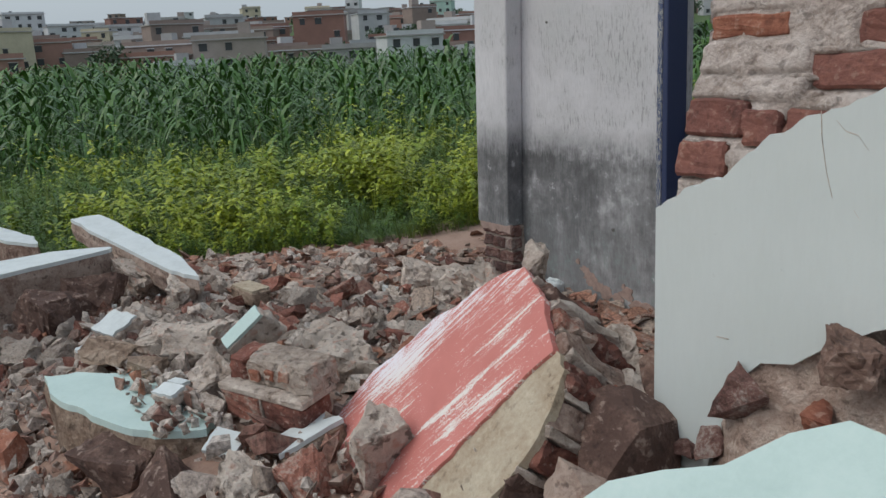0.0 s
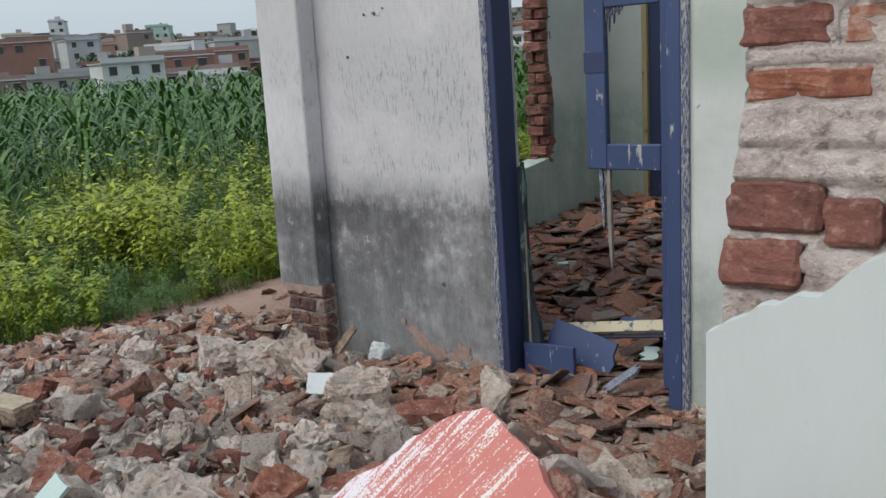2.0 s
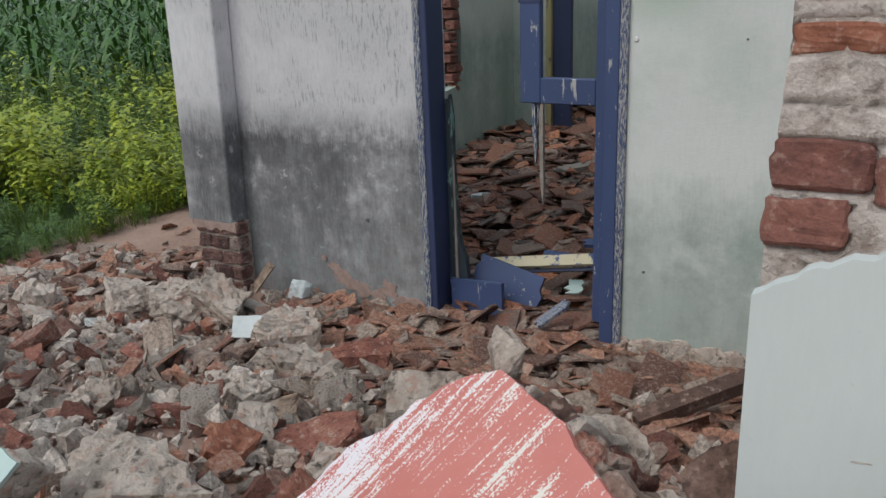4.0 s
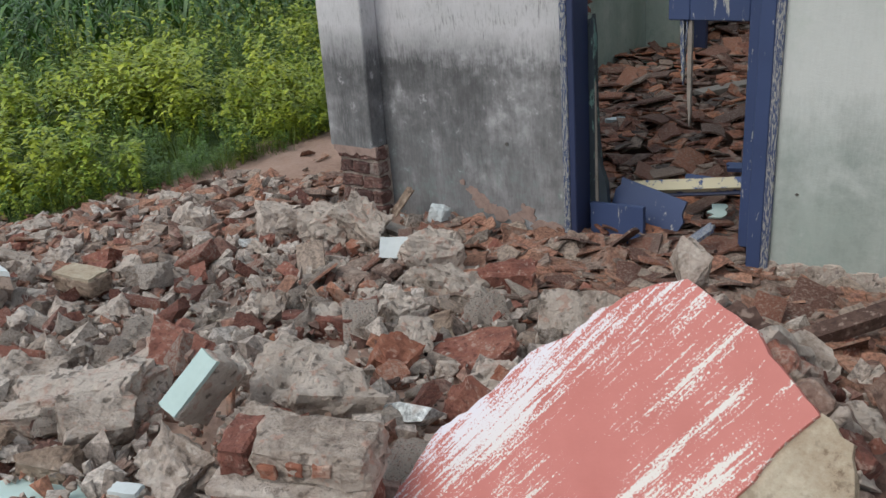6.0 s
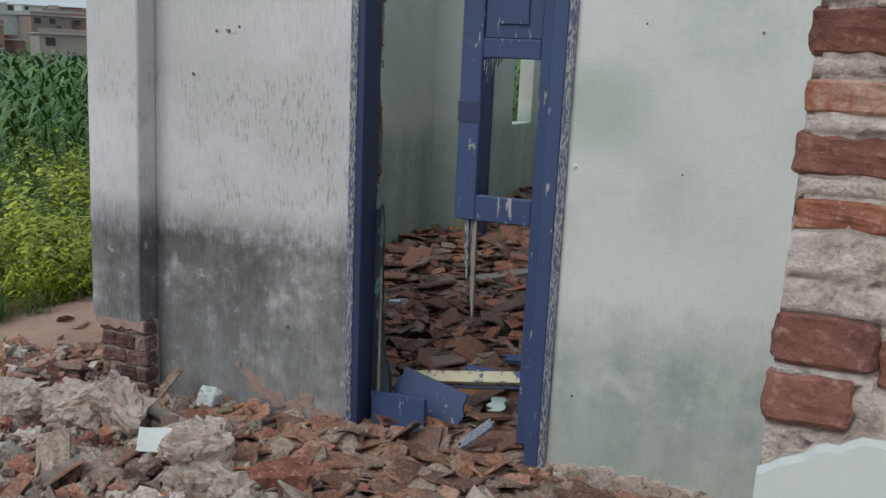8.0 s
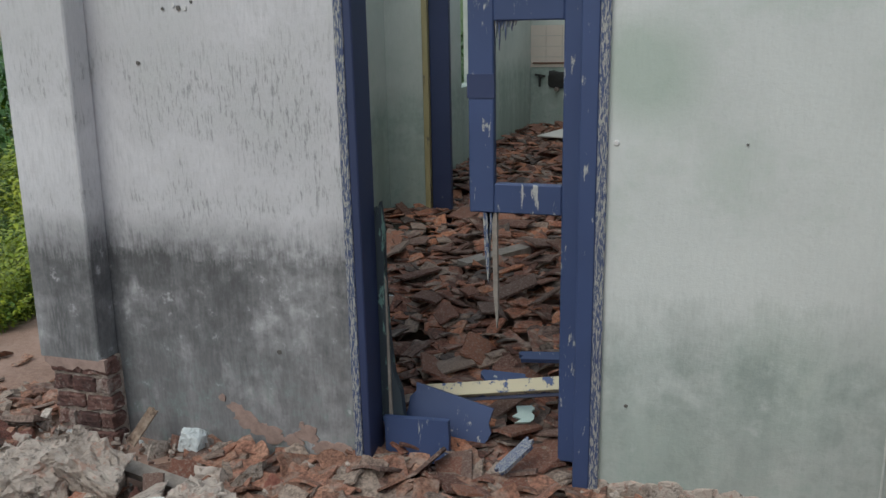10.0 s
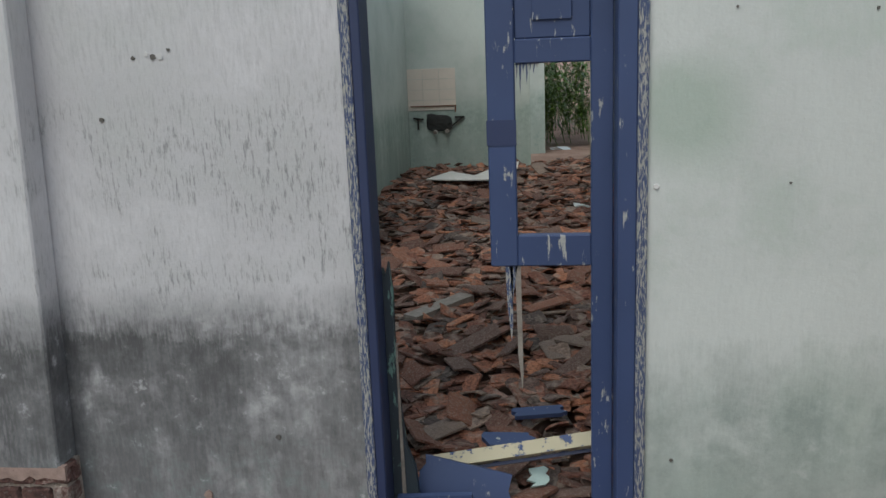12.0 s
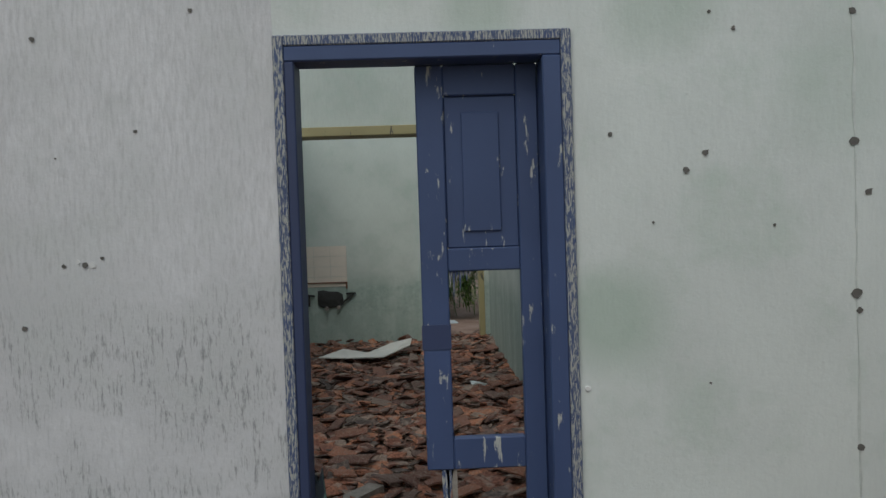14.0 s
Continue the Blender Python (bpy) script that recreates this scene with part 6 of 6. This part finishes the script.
# ---- the town on the far slope ----
HOUSE_PAINTS = [plain("house_paint_" + n, c, 0.85, 0.18, 0.35) for n, c in [(q, tuple(0.84 * e for e in p)) for q, p in (("white", (0.62, 0.63, 0.64)), ("grey", (0.40, 0.39, 0.38)), ("cream", (0.58, 0.52, 0.38)), ("brick", (0.27, 0.15, 0.12)), ("brown", (0.30, 0.23, 0.20)), ("pale", (0.50, 0.50, 0.51)), ("mint", (0.40, 0.56, 0.50)), ("dust", (0.36, 0.31, 0.28)), ("rose", (0.36, 0.21, 0.17)))]]
W_WHITE, W_GREY, W_CREAM, W_BRICK, W_BROWN, W_PALE, W_MINT, W_DUST, W_ROSE = HOUSE_PAINTS
GLASS = plain("dark_window", (0.035, 0.04, 0.045), 0.3, 0.2)
ROOFSLAB = plain("roof_slab", (0.36, 0.34, 0.33), 0.9, 0.2, 0.4)
TINROOF = plain("tin_roof", (0.46, 0.46, 0.48), 0.6, 0.2, 0.4)


def house(az, dist, w, d, storeys, paint, turn=0.0, label="", lift=0.0, roof=ROOFSLAB, extra=True, floor_h=2.8):
    """A flat-roofed house at an azimuth (degrees to the left of +y) and distance, its front turned to the viewer."""
    a = radians(az)
    x, y = -0.8 - math.sin(a) * dist, 0.5 + math.cos(a) * dist
    z = land(x, y) - 1.5 + lift
    th = empty("house", (x, y, z), label=label, category="house")
    th.matrix_world = pose(x, y, z, 0, 0, az + turn)
    h = storeys * floor_h + 1.5
    bm = bmesh.new()
    add_box(bm, -w / 2, w / 2, 0, d, 0, h)
    part("wall", bm, paint, th)
    bm = bmesh.new()
    add_box(bm, -w / 2 - 0.3, w / 2 + 0.3, -0.3, d + 0.3, h, h + 0.22)
    part("roof", bm, roof, th)
    if extra:
        bm = bmesh.new()
        add_box(bm, -w / 2 - 0.05, w / 2 + 0.05, -0.05, 0.15, h + 0.22, h + 0.95)
        part("parapet", bm, paint, th)
        if vr.rand() < 0.6:
            ex = vr.uniform(-w / 2, w / 2 - 2.6)
            bm = bmesh.new()
            add_box(bm, ex, ex + vr.uniform(1.8, 2.8), d * 0.4, d * 0.4 + 2.2, h + 0.22, h + vr.uniform(2.0, 2.9))
            part("stair_head", bm, vr.choice([W_GREY, W_DUST, W_PALE]), th)
        if vr.rand() < 0.4:
            ex = vr.uniform(-w / 2 + 1, w / 2 - 1)
            bm = bmesh.new()
            bmesh.ops.create_cone(bm, cap_ends=True, segments=12, radius1=0.6, radius2=0.55, depth=1.2, matrix=Matrix.Translation((ex, d * 0.5, h + 0.85)))
            part("water_tank", bm, GLASS, th)
    nwin = max(1, int(w / 3.2))
    for s in range(storeys):
        for i in range(nwin):
            if vr.rand() < 0.3:
                continue
            cx = -w / 2 + (i + 0.5) * w / nwin + vr.uniform(-0.3, 0.3)
            zz = 1.5 + s * floor_h + 1.0
            ww = vr.uniform(0.5, 0.8)
            bm = bmesh.new()
            add_box(bm, cx - ww, cx + ww, -0.07, 0.0 - 0.01, zz, zz + 1.3)
            win = part("window", bm, GLASS, th)
            bm = bmesh.new()
            add_box(bm, cx - ww - 0.15, cx + ww + 0.15, -0.35, -0.075, zz + 1.32, zz + 1.42)
            part("sunshade", bm, roof, win)
    return th


def aim(px, t=0.0):
    """Azimuth of a column of the first view."""
    return 55.6 + math.degrees(math.atan((784 - px) / 1522.0))


named = [
    (650, 215, 6.5, 8, 4, W_WHITE, "tall white plastered house above the town", 2.6),
    (590, 200, 11, 8, 3, W_CREAM, "cream house of three storeys with many windows", 0.6),
    (740, 190, 22, 10, 2, W_BRICK, "long unplastered brick building with flat roof", 1.2),
    (800, 205, 10, 8, 3, W_MINT, "mint green house with railed roof", 1.0),
    (478, 225, 9, 8, 3, W_CREAM, "cream house with a yellow upper storey", 1.5),
    (420, 215, 12, 9, 2, W_GREY, "grey plastered flat-roofed house", 1.5),
    (330, 190, 16, 9, 2, W_GREY, "grey unplastered house with dark openings", 1.6),
    (190, 170, 24, 9, 2, W_WHITE, "long white windowless building", 1.0),
    (90, 175, 14, 9, 3, W_WHITE, "white house with two upper storeys", 2.6),
    (20, 160, 12, 9, 2, W_PALE, "pale house with dark roofline", 1.6),
    (255, 135, 5.5, 7, 1, W_WHITE, "small white gabled house", 1.8),
    (180, 130, 9, 8, 1, W_ROSE, "low brick red house", 1.2),
    (35, 75, 7, 7, 2, W_ROSE, "bare brick house of two storeys", -0.6),
    (250, 165, 16, 9, 2, W_PALE, "wide pale grey house", 0.3),
    (490, 140, 15, 8, 2, W_BROWN, "brown unfinished brick house", 0.4),
    (660, 150, 9, 7, 1, W_CREAM, "low cream house among trees", 0.4),
    (385, 150, 14, 8, 1, W_BROWN, "low brown brick house", 1.0),
    (580, 160, 13, 8, 1, W_DUST, "low dusty grey house", 0.8),
]
for px, dist, w, d, st, paint, lab, lift in named:
    house(aim(px), dist * 2.0, w, d, st, paint, vr.uniform(-14, 14), lab, lift)
names = {0: "white flat-roofed house on the slope", 1: "grey flat-roofed house on the slope", 2: "cream flat-roofed house on the slope", 3: "bare brick house on the slope", 4: "brown flat-roofed house on the slope", 5: "pale flat-roofed house on the slope", 7: "dusty grey house on the slope", 8: "reddish brick house on the slope"}
for i in range(330):
    az = vr.uniform(22, 96)
    dist = vr.uniform(150, 555)
    c = vr.choice([0, 1, 3, 4, 5, 7, 8, 2], p=[0.12, 0.17, 0.14, 0.18, 0.12, 0.17, 0.07, 0.03])
    house(az, dist, vr.uniform(6, 15), vr.uniform(6, 9), vr.choice([1, 2, 3], p=[0.6, 0.33, 0.07]), HOUSE_PAINTS[c], vr.uniform(-30, 30), names[int(c)], vr.uniform(-0.5, 0.8), vr.choice([ROOFSLAB, TINROOF]), dist < 330)


def tree(az, dist, height, spread, lab):
    a = radians(az)
    x, y = -0.8 - math.sin(a) * dist, 0.5 + math.cos(a) * dist
    z = land(x, y) - 0.3
    th = empty("tree", (x, y, z), label=lab, category="tree")
    bm = bmesh.new()
    bmesh.ops.create_cone(bm, cap_ends=True, segments=8, radius1=0.22, radius2=0.1, depth=height * 0.6, matrix=Matrix.Translation((0, 0, height * 0.3)))
    for j in range(4):
        bmesh.ops.create_cone(bm, cap_ends=True, segments=6, radius1=0.09, radius2=0.03, depth=height * 0.4, matrix=pose(0.12 * spread * math.cos(j * 1.6), 0.12 * spread * math.sin(j * 1.6), height * 0.6, 0, 35, j * 90))
    part("trunk", bm, RAWWOOD, th)
    vs, fs, k = [], [], 0
    for j in range(420):
        u = vr.normal(0, 1, 3)
        u /= np.linalg.norm(u)
        r = vr.rand() ** 0.4
        lob = 1 + 0.45 * noise.noise(Vector(u * 2.1) + Vector((az, dist, 0)))
        p = np.array((u[0] * spread * r * lob, u[1] * spread * r * lob, height * 0.62 + u[2] * height * 0.38 * r * lob))
        t3 = vr.normal(0, 1, (3, 3)) * 0.32
        vs.append(p + t3)
        fs.append(np.array([(0, 1, 2)]) + k)
        k += 3
    c = new("crown", raw_mesh("crown", np.vstack(vs), np.vstack(fs), BUSH))
    c.parent = th


for px, dist, h, s in ((110, 120, 6, 3.2), (95, 135, 7, 2.6), (300, 128, 4, 3.0), (320, 145, 5, 3.5), (455, 170, 5, 2.2), (600, 125, 5.5, 3.6), (690, 118, 6, 3.4), (655, 160, 4, 3), (20, 150, 7, 5), (400, 125, 4, 3.0), (560, 135, 4, 3.0), (760, 140, 5, 3.4), (820, 130, 5, 3), (220, 140, 4, 2.6), (500, 190, 5, 3)):
    tree(aim(px), dist * 1.9, h * 0.9, s * 0.9, "dark green tree among the houses")
for i in range(80):
    tree(vr.uniform(24, 96), vr.uniform(165, 500), vr.uniform(3.5, 6.5), vr.uniform(2, 4), "dark green tree among the houses")
